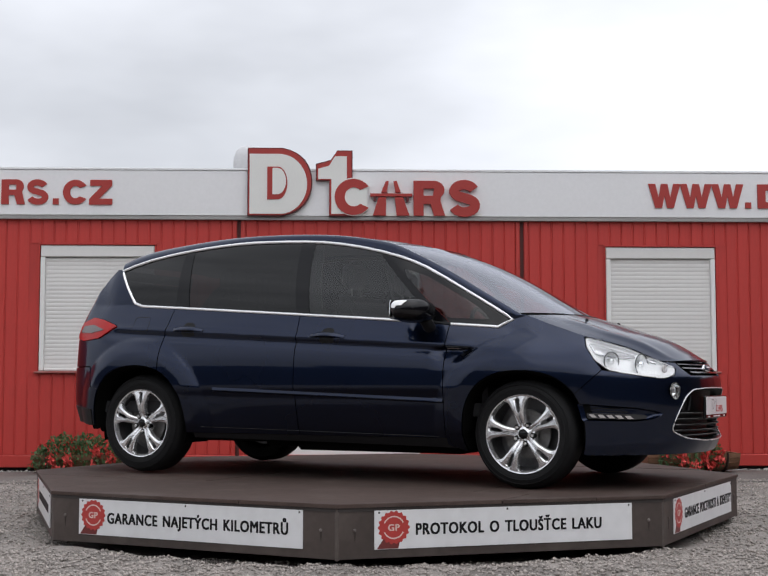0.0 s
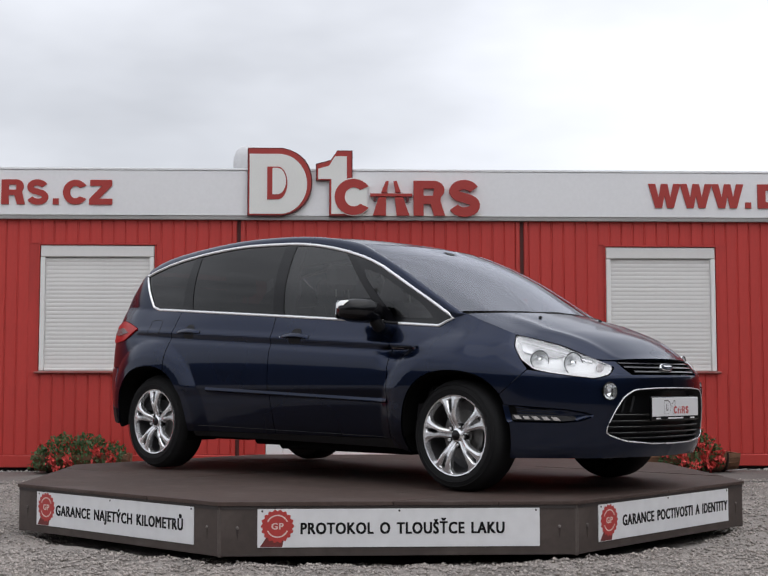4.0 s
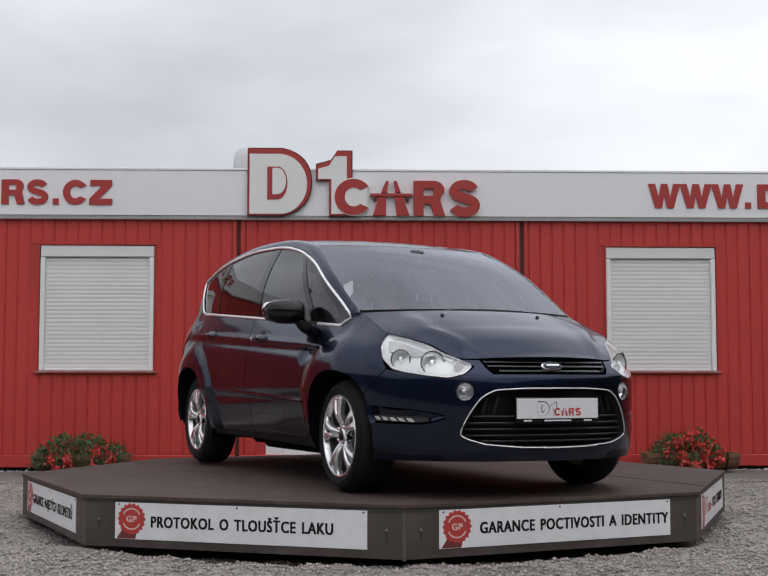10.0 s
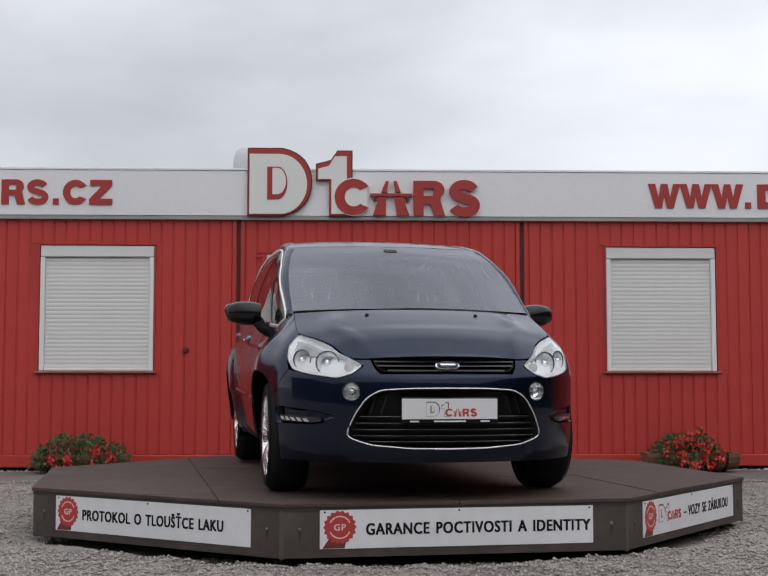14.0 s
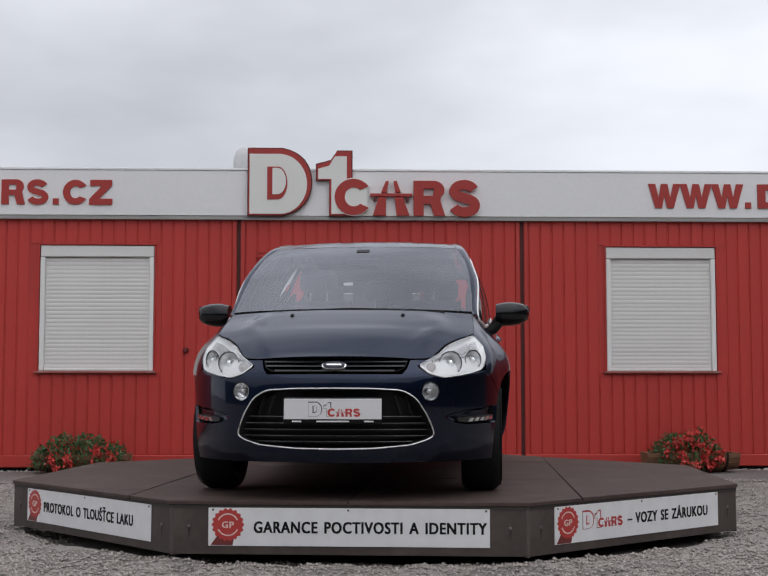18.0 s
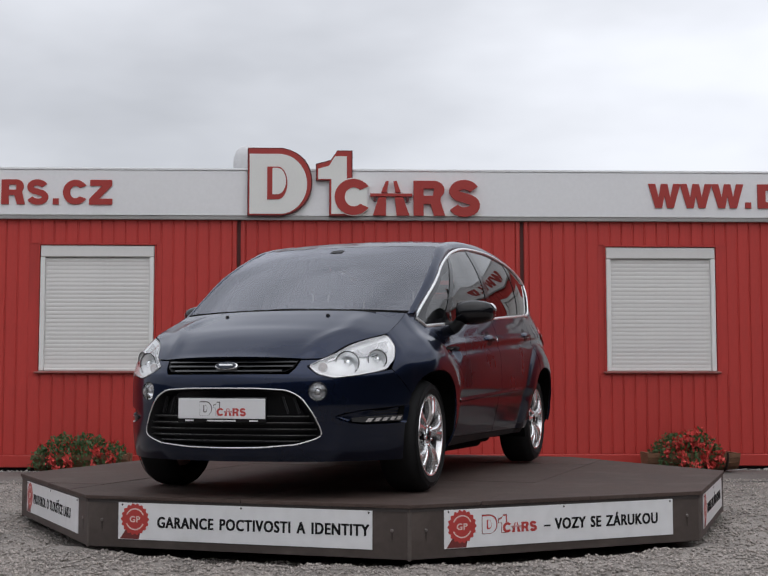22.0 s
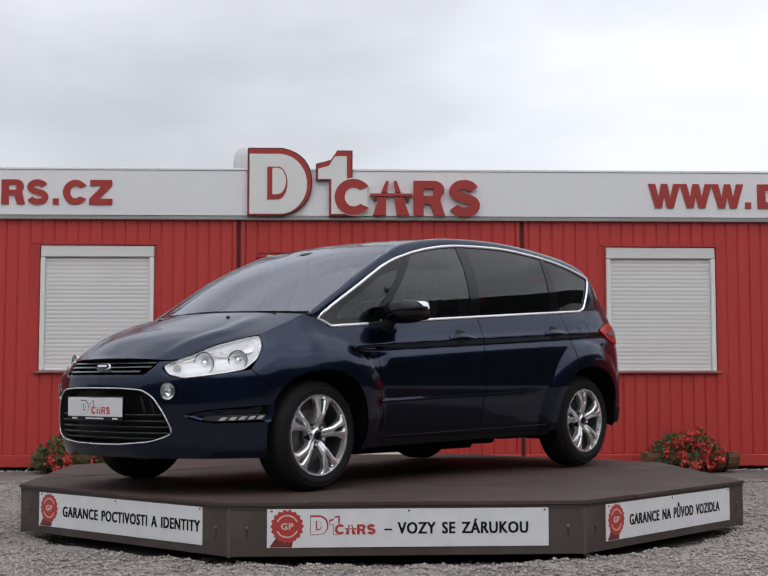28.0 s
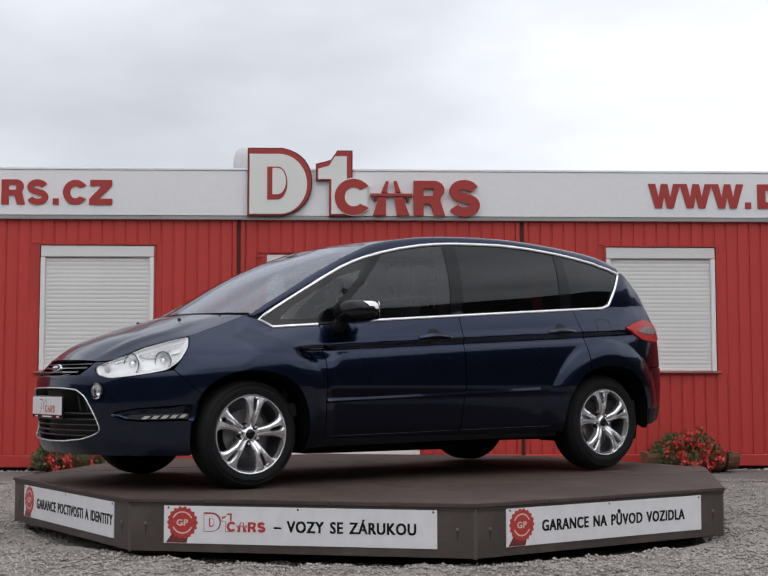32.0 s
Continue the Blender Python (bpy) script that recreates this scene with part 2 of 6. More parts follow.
def lettering(name, text, height, width, mat, parent, m, depth=0.002, fat=0.0, label="", bold=0.035):
    """Raised letters in the x-z plane, facing -y, from x = 0 to width, with capitals of that height."""
    cu = bpy.data.curves.new(name, "FONT")
    shift = height * bold
    cu.body, cu.size, cu.extrude, cu.offset, cu.resolution_u = text, 1.0, 0.5, fat, 3
    cu.space_character, cu.space_word = 1.10, 1.45
    ob = bpy.data.objects.new(name, cu)
    scene.collection.objects.link(ob)
    dg = bpy.context.evaluated_depsgraph_get()
    me = bpy.data.meshes.new_from_object(ob.evaluated_get(dg))
    bpy.data.objects.remove(ob)
    co = np.empty(len(me.vertices) * 3)
    me.vertices.foreach_get("co", co)
    co = co.reshape(-1, 3)
    x0, x1 = co[:, 0].min(), co[:, 0].max()
    out = np.empty_like(co)
    out[:, 0] = (co[:, 0] - x0) * width / (x1 - x0)
    out[:, 1] = -(co[:, 2] + 0.5) * depth
    out[:, 2] = co[:, 1] * height / 0.73
    # one object a letter: pieces that stand over one another (accents) belong together
    root = list(range(len(out)))
    def find(i):
        while root[i] != i:
            root[i] = root[root[i]]
            i = root[i]
        return i
    polys = [tuple(p.vertices) for p in me.polygons]
    for p in polys:
        for q in p[1:]:
            root[find(q)] = find(p[0])
    spans = {}
    for i in range(len(out)):
        k = find(i)
        lo, hi = spans.get(k, (9e9, -9e9))
        spans[k] = (min(lo, out[i, 0]), max(hi, out[i, 0]))
    groups = []
    for k, (lo, hi) in sorted(spans.items(), key=lambda e: e[1]):
        if groups and min(hi, groups[-1][2]) - lo > 0.55 * min(hi - lo, groups[-1][2] - groups[-1][1]):
            groups[-1][0].add(k)
            groups[-1][2] = max(hi, groups[-1][2])
        else:
            groups.append([{k}, lo, hi])
    for keys, lo, hi in groups:
        index = {i: n for n, i in enumerate(i for i in range(len(out)) if find(i) in keys)}
        one = bpy.data.meshes.new(name)
        strikes = ((-shift, -shift * 0.6, 1.0), (shift, -shift * 0.6, 1.1), (-shift, shift * 0.6, 1.2), (shift, shift * 0.6, 1.3))
        co1 = [(out[i][0] + dx, out[i][1] * up, out[i][2] + dz) for dx, dz, up in strikes for i in index]
        f1 = [[index[i] for i in p] for p in polys if p[0] in index]
        one.from_pydata(co1, [], [[i + len(index) * k for i in p] for k in range(4) for p in f1])
        one.materials.append(mat)
        part(name, one, None, parent, label, m=m)
    bpy.data.meshes.remove(me)
# ---- ground ----
GROUND_REACH = 600.0


def yard_z(x, y):
    """Height of the trodden gravel: low lumps, heaps along the turntable's foot and a hollow under it."""
    r = math.hypot(x, y)
    z = 0.014 * noise.fractal(Vector((x * 1.3, y * 1.3, 0)), 0.8, 2.0, 4)
    heap = max(0.0, noise.noise(Vector((x * 3.1, y * 3.1, 4.0))) + 0.25) * max(0.0, 1 - abs(r - 2.62) / 0.32)
    return z + min(0.05 * heap, 0.034) - 0.03 * max(0.0, min(1.0, (2.42 - r) / 0.1)) + 0.016 * noise.noise(Vector((x * 7, y * 7, 2.0))) + 0.008 * noise.noise(Vector((x * 17, y * 17, 5.0)))


me = bpy.data.meshes.new("ground")
gx = np.concatenate([[-GROUND_REACH, -60, -20], np.linspace(-8, 8, 321), [20, 60, GROUND_REACH]])
gy = np.concatenate([[-GROUND_REACH, -60, -20], np.linspace(-8, 3.2, 225), [6, 20, 60, GROUND_REACH]])
gv = [(x, y, yard_z(x, y) if abs(x) < 8 and -8 <= y < 3.1 else 0.0) for y in gy for x in gx]
gf = [(j * len(gx) + i, j * len(gx) + i + 1, (j + 1) * len(gx) + i + 1, (j + 1) * len(gx) + i) for j in range(len(gy) - 1) for i in range(len(gx) - 1)]
me.from_pydata(gv, [], gf)
me.materials.append(GRAVEL)
me.shade_smooth()
tagged(new("ground", me), "pale grey gravel yard round the turntable", "ground", kind="structure")

rng = np.random.default_rng(4)
shape = np.array([(0, 0, .9), (.8, 0, .3), (.2, .85, 0), (-.8, .4, .1), (-.7, -.6, 0), (.3, -.9, .1), (0, 0, -.5)])
tri = [(0, 1, 2), (0, 2, 3), (0, 3, 4), (0, 4, 5), (0, 5, 1), (6, 2, 1), (6, 3, 2), (6, 4, 3), (6, 5, 4), (6, 1, 5)]


def stones(name, count, x0, x1, y0, y1, small, big, label, mat=STONE, power=5):
    px, py = rng.uniform(x0, x1, count), rng.uniform(y0, y1, count)
    out = np.hypot(px, py) > 2.12
    px, py = px[out], py[out]
    count = len(px)
    size = small + (big - small) * rng.random(count) ** power
    v = shape[None] * rng.uniform(0.6, 1.2, (count, 7, 3)) * size[:, None, None]
    a = rng.uniform(0, 6.283, count)
    c, s = np.cos(a)[:, None], np.sin(a)[:, None]
    x, y = v[..., 0] * c - v[..., 1] * s, v[..., 0] * s + v[..., 1] * c
    z = np.array([yard_z(q, r) if r < 3.2 else 0.012 for q, r in zip(px, py)])
    co = np.stack([x + px[:, None], y + py[:, None], v[..., 2] * 0.8 + z[:, None] + size[:, None] * 0.2], -1).reshape(-1, 3)
    f = (np.array(tri)[None] + 7 * np.arange(count)[:, None, None]).reshape(-1)
    me = bpy.data.meshes.new(name)
    me.vertices.add(len(co))
    me.vertices.foreach_set("co", co.astype(np.float32).ravel())
    me.loops.add(len(f))
    me.loops.foreach_set("vertex_index", f.astype(np.int32))
    me.polygons.add(len(f) // 3)
    me.polygons.foreach_set("loop_start", np.arange(0, len(f), 3, dtype=np.int32))
    me.update(calc_edges=True)
    me.materials.append(mat)
    tagged(new(name, me), label, "gravel", kind="stuff")


stones("gravel", 46000, -2.7, 2.7, -3.1, -1.85, 0.0035, 0.017, "loose grey gravel chips in front of the turntable")
stones("gravel", 38000, -4.3, -1.9, -2.5, 3.45, 0.0045, 0.018, "loose grey gravel chips beside the turntable")
stones("gravel", 38000, 1.9, 4.5, -2.5, 3.45, 0.0045, 0.018, "loose grey gravel chips beside the turntable")
stones("gravel", 2600, -4.6, 5.0, 4.70, 4.885, 0.004, 0.022, "pale mortar crumbs along the cabin wall", KERB)
tagged(part("pavement", cube(-9, 9, 3.2, 4.86, -0.1, 0.012, 0.004), PAVING), "dark paved strip at the foot of the cabins", "pavement", kind="structure")

# Unseen dark walls, added to darken what the bodywork and windows mirror.
for *q, top in ((-60, 60, -38, -34, 8.2), (-60, -56, -33.9, 12, 6.5), (22, 28, -33.9, 14, 8.8)):
    tagged(part("backdrop", cube(*q, -0.2, top), DARK_SURROUND), "unseen dark wall added for the car to mirror", "backdrop", kind="structure")

# ---- cabins ----
WALL_Y = 4.9
BOARD = 0.1285
BASE, EAVE = 0.05, 2.735
SEAMS = (-10.72, -7.61, -4.50, -1.387, 1.726, 4.84, 7.95, 11.06, 14.17)
OPENINGS = ((-3.543, -2.30, 1.083, 2.458), (2.653, 3.882, 1.083, 2.458), (-1.085, 0.60, 0.10, 2.36))


def board_mesh(w, z0, z1):
    """One rib of the profiled sheet: a flat face with folded edges."""
    bm = bmesh.new()
    prof = [(-w / 2, 0.009), (-w / 2 + 0.008, 0.009), (-w / 2 + 0.015, 0.0), (w / 2 - 0.012, 0.0), (w / 2, 0.009)]
    lo = [bm.verts.new((x, y, z0)) for x, y in prof]
    hi = [bm.verts.new((x, y, z1)) for x, y in prof]
    for i in range(4):
        bm.faces.new((lo[i], lo[i + 1], hi[i + 1], hi[i]))
    return mesh_of("wall_board", bm, RED_WALL)


board_cache = {}
for k, (a, b) in enumerate(zip(SEAMS, SEAMS[1:])):
    wall = part("wall_cabin_%d" % (k + 1), cube(a + 0.02, b - 0.02, WALL_Y + 0.02, WALL_Y + 0.09, BASE, EAVE + 0.3), RED_WALL)
    holes = [o for o in OPENINGS if a < o[0] < b]
    if holes:
        bm = bmesh.new()
        x0, x1, z0, z1 = holes[0]
        for q in ((a + 0.02, x0, BASE, EAVE + 0.3), (x1, b - 0.02, BASE, EAVE + 0.3), (x0, x1, BASE, z0), (x0, x1, z1, EAVE + 0.3)):
            box(bm, q[0], q[1], WALL_Y + 0.02, WALL_Y + 0.09, q[2], q[3])
        bm.to_mesh(wall.data)
        bm.free()
    tagged(wall, "red painted profiled steel cabin wall", "wall", kind="structure")
    n = int((b - a - 0.14) / BOARD)
    w = (b - a - 0.14) / n
    for i in range(n):
        x = a + 0.07 + w * (i + 0.5)
        spans = [(BASE + 0.135, EAVE)]
        for x0, x1, z0, z1 in holes:
            if x0 - 0.05 < x < x1 + 0.05:
                spans = [s for s in ((BASE + 0.135, z0 - 0.03), (z1 + 0.02, EAVE)) if s[1] - s[0] > 0.06]
        for z0, z1 in spans:
            key = (round(w, 4), round(z0, 3), round(z1, 3))
            if key not in board_cache:
                board_cache[key] = board_mesh(*key)
            part("wall_board", board_cache[key], None, wall, m=Matrix.Translation((x, WALL_Y + 0.004 + 0.002 * math.sin(i * 1.7), 0)))
    for x in (a + 0.045, b - 0.045):
        part("corner_post", cube(x - 0.024, x + 0.024, WALL_Y - 0.004, WALL_Y + 0.05, BASE, EAVE, 0.006), RED_TRIM, wall)
    part("base_rail", cube(a + 0.02, b - 0.02, WALL_Y - 0.012, WALL_Y + 0.05, BASE, BASE + 0.13, 0.008), RED_TRIM, wall)
for x in SEAMS[1:-1]:
    tagged(part("trim", cube(x - 0.019, x + 0.019, WALL_Y + 0.016, WALL_Y + 0.12, 0.03, EAVE), SEAM_RED), "dark open joint between two red cabins", "joint", kind="structure")
# A solid dark block stands in for the shaded gap under the cabins.
tagged(part("gap_shade", cube(-10.72, 14.17, WALL_Y + 0.06, WALL_Y + 0.3, 0, BASE, 0), GAP_DARK), "dark block painted as the shade under the raised cabins", "gap", kind="structure")
tagged(part("cabin_body", cube(-10.72, 14.17, WALL_Y + 1.6, WALL_Y + 2.5, 0.05, 3.0), RED_WALL), "red back of the cabin row", "wall", kind="structure")
tagged(part("roof", cube(-10.8, 14.25, WALL_Y + 0.1, WALL_Y + 2.6, 3.06, 3.16), ROOF_GREY), "flat grey sheet roof of the cabins", "roof", kind="structure")

fascia = part("fascia", cube(-10.8, 14.25, WALL_Y - 0.05, WALL_Y + 0.0, EAVE + 0.045, 3.275, 0.004), FASCIA)
tagged(fascia, "light grey sheet metal fascia above the red cabins", "fascia", kind="structure")
part("top_capping", cube(-10.8, 14.25, WALL_Y - 0.058, WALL_Y + 0.12, 3.277, 3.303, 0.004), TRIM_WHITE, fascia, "white folded capping")
part("drip_rail", cube(-10.8, 14.25, WALL_Y - 0.045, WALL_Y + 0.0, EAVE, EAVE + 0.043, 0.003), STEEL, fascia, "grey drip rail")
for x in (-5.2, 5.0):
    part("sheet_joint", cube(x - 0.002, x + 0.002, WALL_Y - 0.0515, WALL_Y - 0.045, EAVE + 0.05, 3.275), STEEL, fascia)


def roller_window(k, x0, x1, z0, z1):
    win = part("window_%d" % k, cube(x0, x1, WALL_Y + 0.06, WALL_Y + 0.09, z0, z1), SHUTTER_RAIL)
    tagged(win, "closed white roller shutter over a cabin window", "window", kind="structure")
    part("shutter_box", cube(x0 + 0.006, x1 - 0.006, WALL_Y + 0.006, WALL_Y + 0.058, z1 - 0.13, z1 - 0.006, 0.008), SHUTTER, win)
    for a in (x0 + 0.006, x1 - 0.056):
        part("guide_rail", cube(a, a + 0.05, WALL_Y + 0.004, WALL_Y + 0.058, z0 + 0.004, z1 - 0.133, 0.005), SHUTTER_RAIL, win)
    bm = bmesh.new()
    n = 27
    h = (z1 - 0.14 - z0 - 0.03) / n
    prof = [(0.0384, 0.0), (0.0370, 0.005), (0.0362, h * 0.5), (0.0368, h - 0.005), (0.0384, h - 0.0008)]
    a = [bm.verts.new((x0 + 0.058, y, z)) for y, z in prof]
    b = [bm.verts.new((x1 - 0.058, y, z)) for y, z in prof]
    for i in range(4):
        bm.faces.new((a[i], b[i], b[i + 1], a[i + 1]))
    slat = mesh_of("slat", bm, SHUTTER, True)
    for i in range(n):
        part("slat", slat, None, win, m=Matrix.Translation((0, WALL_Y + 0.004 + 0.0012 * math.sin(i * 2.1 + k), z0 + 0.03 + i * h)))
    part("bottom_bar", cube(x0 + 0.058, x1 - 0.058, WALL_Y + 0.022, WALL_Y + 0.05, z0 + 0.004, z0 + 0.03, 0.004), SHUTTER, win)
    part("window_sill", cube(x0 - 0.035, x1 + 0.03, WALL_Y - 0.045, WALL_Y + 0.06, z0 - 0.022, z0, 0.005), SILL, win, "dusty red folded sill")
    for a, b in ((x0 - 0.016, x0), (x1, x1 + 0.016)):
        part("window_frame", cube(a, b, WALL_Y - 0.004, WALL_Y + 0.06, z0, z1 + 0.016, 0.003), RED_TRIM, win, "red reveal")
    for a, b in ((x0 - 0.125, x0 - 0.017), (x1 + 0.017, x1 + 0.125)):
        part("reveal_sheet", cube(a, b, WALL_Y + 0.012, WALL_Y + 0.019, z0 - 0.03, z1 + 0.02), RED_WALL, win, "flat red sheet beside the window")
    part("lintel", cube(x0 - 0.016, x1 + 0.016, WALL_Y - 0.006, WALL_Y + 0.06, z1 + 0.001, z1 + 0.018, 0.003), RED_TRIM, win, "red lintel")


roller_window(1, *OPENINGS[0])
roller_window(2, *OPENINGS[1])

# ---- entrance between the windows ----
dx0, dx1, dz0, dz1 = OPENINGS[2]
door = part("door_1", cube(dx0, dx1, WALL_Y + 0.10, WALL_Y + 0.12, dz0, dz1), SHUTTER_RAIL)
tagged(door, "white framed glazed entrance door of the middle cabin", "door", kind="structure")
for q in ((dx0 + 0.004, dx0 + 0.19, dz0, dz1), (dx1 - 0.08, dx1 - 0.004, dz0, dz1), (dx0 + 0.192, dx1 - 0.082, dz1 - 0.14, dz1), (dx0 + 0.192, dx1 - 0.082, dz0, dz0 + 0.35)):
    part("door_frame", cube(q[0], q[1], WALL_Y + 0.02, WALL_Y + 0.095, q[2], q[3], 0.006), DOOR_WHITE, door)
mid = (dx0 + 0.19 + dx1 - 0.08) / 2
part("door_frame", cube(mid - 0.05, mid + 0.05, WALL_Y + 0.025, WALL_Y + 0.09, dz0 + 0.352, dz1 - 0.142, 0.006), DOOR_WHITE, door)
for a, b in ((dx0 + 0.192, mid - 0.052), (mid + 0.052, dx1 - 0.082)):
    part("pane", cube(a, b, WALL_Y + 0.05, WALL_Y + 0.056, dz0 + 0.352, dz1 - 0.142), PANE_DARK, door)
part("door_handle", tube(bmesh.new(), [(mid + 0.09, WALL_Y - 0.01, 1.0), (mid + 0.09, WALL_Y - 0.01, 1.3)], 0.012), STEEL, door)
tagged(part("wall_hook", tube(bmesh.new(), [(dx0 - 0.10, WALL_Y + 0.01, 2.33), (dx0 - 0.03, WALL_Y - 0.05, 2.33), (dx0 - 0.03, WALL_Y - 0.05, 2.29)], 0.012), RED_TRIM), "small red hook beside the cabin door", "hook")
bm = lathe(bmesh.new(), [(0.034, 0.012), (0.03, -0.02), (0.016, -0.045)], 12, "y", Matrix.Translation((-1.95, WALL_Y, 1.31)), True)
part("wall_knob", bm, material("dark_red_knob", (0.12, 0.02, 0.018), 0.5), bpy.data.objects["wall_cabin_2"], "dark red knob")


def arc(cx, cz, rx, rz, a0, a1, n=16):
    return [(cx + rx * math.cos(radians(a0 + (a1 - a0) * i / n)), cz + rz * math.sin(radians(a0 + (a1 - a0) * i / n))) for i in range(n + 1)]


def ribbon(line, w):
    """The outline of a band of that half width along a line."""
    left, right = [], []
    for i, p in enumerate(line):
        a, b = line[max(i - 1, 0)], line[min(i + 1, len(line) - 1)]
        d = math.hypot(b[0] - a[0], b[1] - a[1]) or 1
        nx, nz = -(b[1] - a[1]) / d * w, (b[0] - a[0]) / d * w
        left.append((p[0] + nx, p[1] + nz))
        right.append((p[0] - nx, p[1] - nz))
    return left + right[::-1]


def letter_s_line(cx, k):
    """The middle line of the letter S, k times 0.39 high."""
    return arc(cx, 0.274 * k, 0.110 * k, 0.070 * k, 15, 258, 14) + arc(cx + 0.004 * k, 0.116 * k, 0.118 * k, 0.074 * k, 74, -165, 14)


def grown(loop, e):
    """The outline moved outward by about e."""
    cx, cz = sum(p[0] for p in loop) / len(loop), sum(p[1] for p in loop) / len(loop)
    return [(x + e * (x - cx) / max(abs(x - cx), 0.1), z + e * (z - cz) / max(abs(z - cz), 0.1)) for x, z in loop]


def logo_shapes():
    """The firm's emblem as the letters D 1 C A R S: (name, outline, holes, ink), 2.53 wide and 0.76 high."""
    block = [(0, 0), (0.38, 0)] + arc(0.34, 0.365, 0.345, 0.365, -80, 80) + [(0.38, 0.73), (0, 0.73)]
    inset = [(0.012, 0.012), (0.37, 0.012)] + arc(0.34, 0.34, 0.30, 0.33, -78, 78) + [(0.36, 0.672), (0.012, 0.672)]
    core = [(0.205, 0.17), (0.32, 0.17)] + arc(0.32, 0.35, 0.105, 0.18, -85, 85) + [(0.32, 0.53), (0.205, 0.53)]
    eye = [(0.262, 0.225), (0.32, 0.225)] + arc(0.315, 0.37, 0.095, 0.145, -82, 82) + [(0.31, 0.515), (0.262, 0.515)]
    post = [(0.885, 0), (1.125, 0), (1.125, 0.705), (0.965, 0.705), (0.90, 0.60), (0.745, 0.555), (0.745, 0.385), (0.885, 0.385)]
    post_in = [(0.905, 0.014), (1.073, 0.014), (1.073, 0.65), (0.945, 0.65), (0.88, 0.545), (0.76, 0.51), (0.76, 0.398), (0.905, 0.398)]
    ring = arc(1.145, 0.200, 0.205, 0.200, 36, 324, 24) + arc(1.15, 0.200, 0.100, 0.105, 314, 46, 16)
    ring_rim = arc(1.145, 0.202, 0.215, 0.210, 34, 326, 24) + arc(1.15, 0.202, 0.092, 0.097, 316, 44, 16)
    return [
        ("letter_outline", grown(block, 0.011), [], 2), ("letter_outline", grown(post, 0.011), [], 2), ("letter_c_field", arc(1.145, 0.200, 0.200, 0.196, 40, 320, 26), [], 1), ("letter_c_rim", ring_rim, [], 1),
        ("letter_d", block, [], 0), ("letter_d_face", inset, [], 1), ("letter_d_core", core, [], 0), ("letter_d_core_face", eye, [], 1),
        ("digit_1", post, [], 0), ("digit_1_face", post_in, [], 1), ("letter_c", ring, [], 0),
        ("letter_a_leg", [(1.36, 0), (1.50, 0), (1.505, 0.20), (1.42, 0.20)], [], 0), ("letter_a_leg", [(1.62, 0), (1.76, 0), (1.69, 0.20), (1.60, 0.20)], [], 0),
        ("letter_a_leg", [(1.45, 0.255), (1.51, 0.255), (1.535, 0.38), (1.50, 0.38)], [], 0), ("letter_a_leg", [(1.61, 0.255), (1.665, 0.255), (1.62, 0.38), (1.585, 0.38)], [], 0),
        ("letter_a_bar", [(1.33, 0.211), (1.79, 0.211), (1.79, 0.242), (1.33, 0.242)], [], 0), ("letter_a_bracket", [(1.368, 0.16), (1.392, 0.155), (1.396, 0.207), (1.364, 0.207)], [], 2), ("letter_a_bracket", [(1.728, 0.155), (1.752, 0.16), (1.756, 0.207), (1.724, 0.207)], [], 2),
        ("letter_r", [(1.805, 0), (1.915, 0), (1.915, 0.13), (1.99, 0.13), (2.03, 0), (2.15, 0), (2.10, 0.16)] + arc(2.03, 0.285, 0.115, 0.10, -50, 90, 8) + [(1.805, 0.385)], [[(1.915, 0.22), (2.02, 0.22), (2.03, 0.30), (1.915, 0.30)]], 0),
        ("letter_s", ribbon(letter_s_line(2.36, 1.0), 0.053), [], 0)]


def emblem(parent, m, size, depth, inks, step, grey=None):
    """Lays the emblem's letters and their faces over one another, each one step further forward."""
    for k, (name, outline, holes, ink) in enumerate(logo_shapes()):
        over = 1 if ink == 1 or name == "letter_d_core" else 0
        over = 2 if name == "letter_d_core_face" else over
        over = max(over, 3 if name in ("letter_c", "letter_d_core_face") else 0)
        over = {"letter_outline": -0.8, "letter_c_field": 1.6, "letter_c_rim": 2}.get(name, over)
        if name == "letter_d_core":
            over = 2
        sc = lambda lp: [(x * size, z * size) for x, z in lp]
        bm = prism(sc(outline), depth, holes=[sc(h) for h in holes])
        part(name, bm, grey if grey and name in ("letter_d", "letter_d_core", "digit_1") else inks[ink], parent, m=m @ Matrix.Translation((0, -step * over, 0)))


FX = WALL_Y - 0.052
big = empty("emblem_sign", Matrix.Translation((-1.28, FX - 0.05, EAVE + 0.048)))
tagged(big, "raised red and cream letter emblem on the grey fascia", "sign")
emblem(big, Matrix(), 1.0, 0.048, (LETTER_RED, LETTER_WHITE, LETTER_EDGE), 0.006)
part("backing", prism([(1.10, 0.0), (2.56, 0.0), (2.56, 0.03), (1.10, 0.03)], 0.01), LETTER_WHITE, big, m=Matrix.Translation((0, 0.036, 0)))

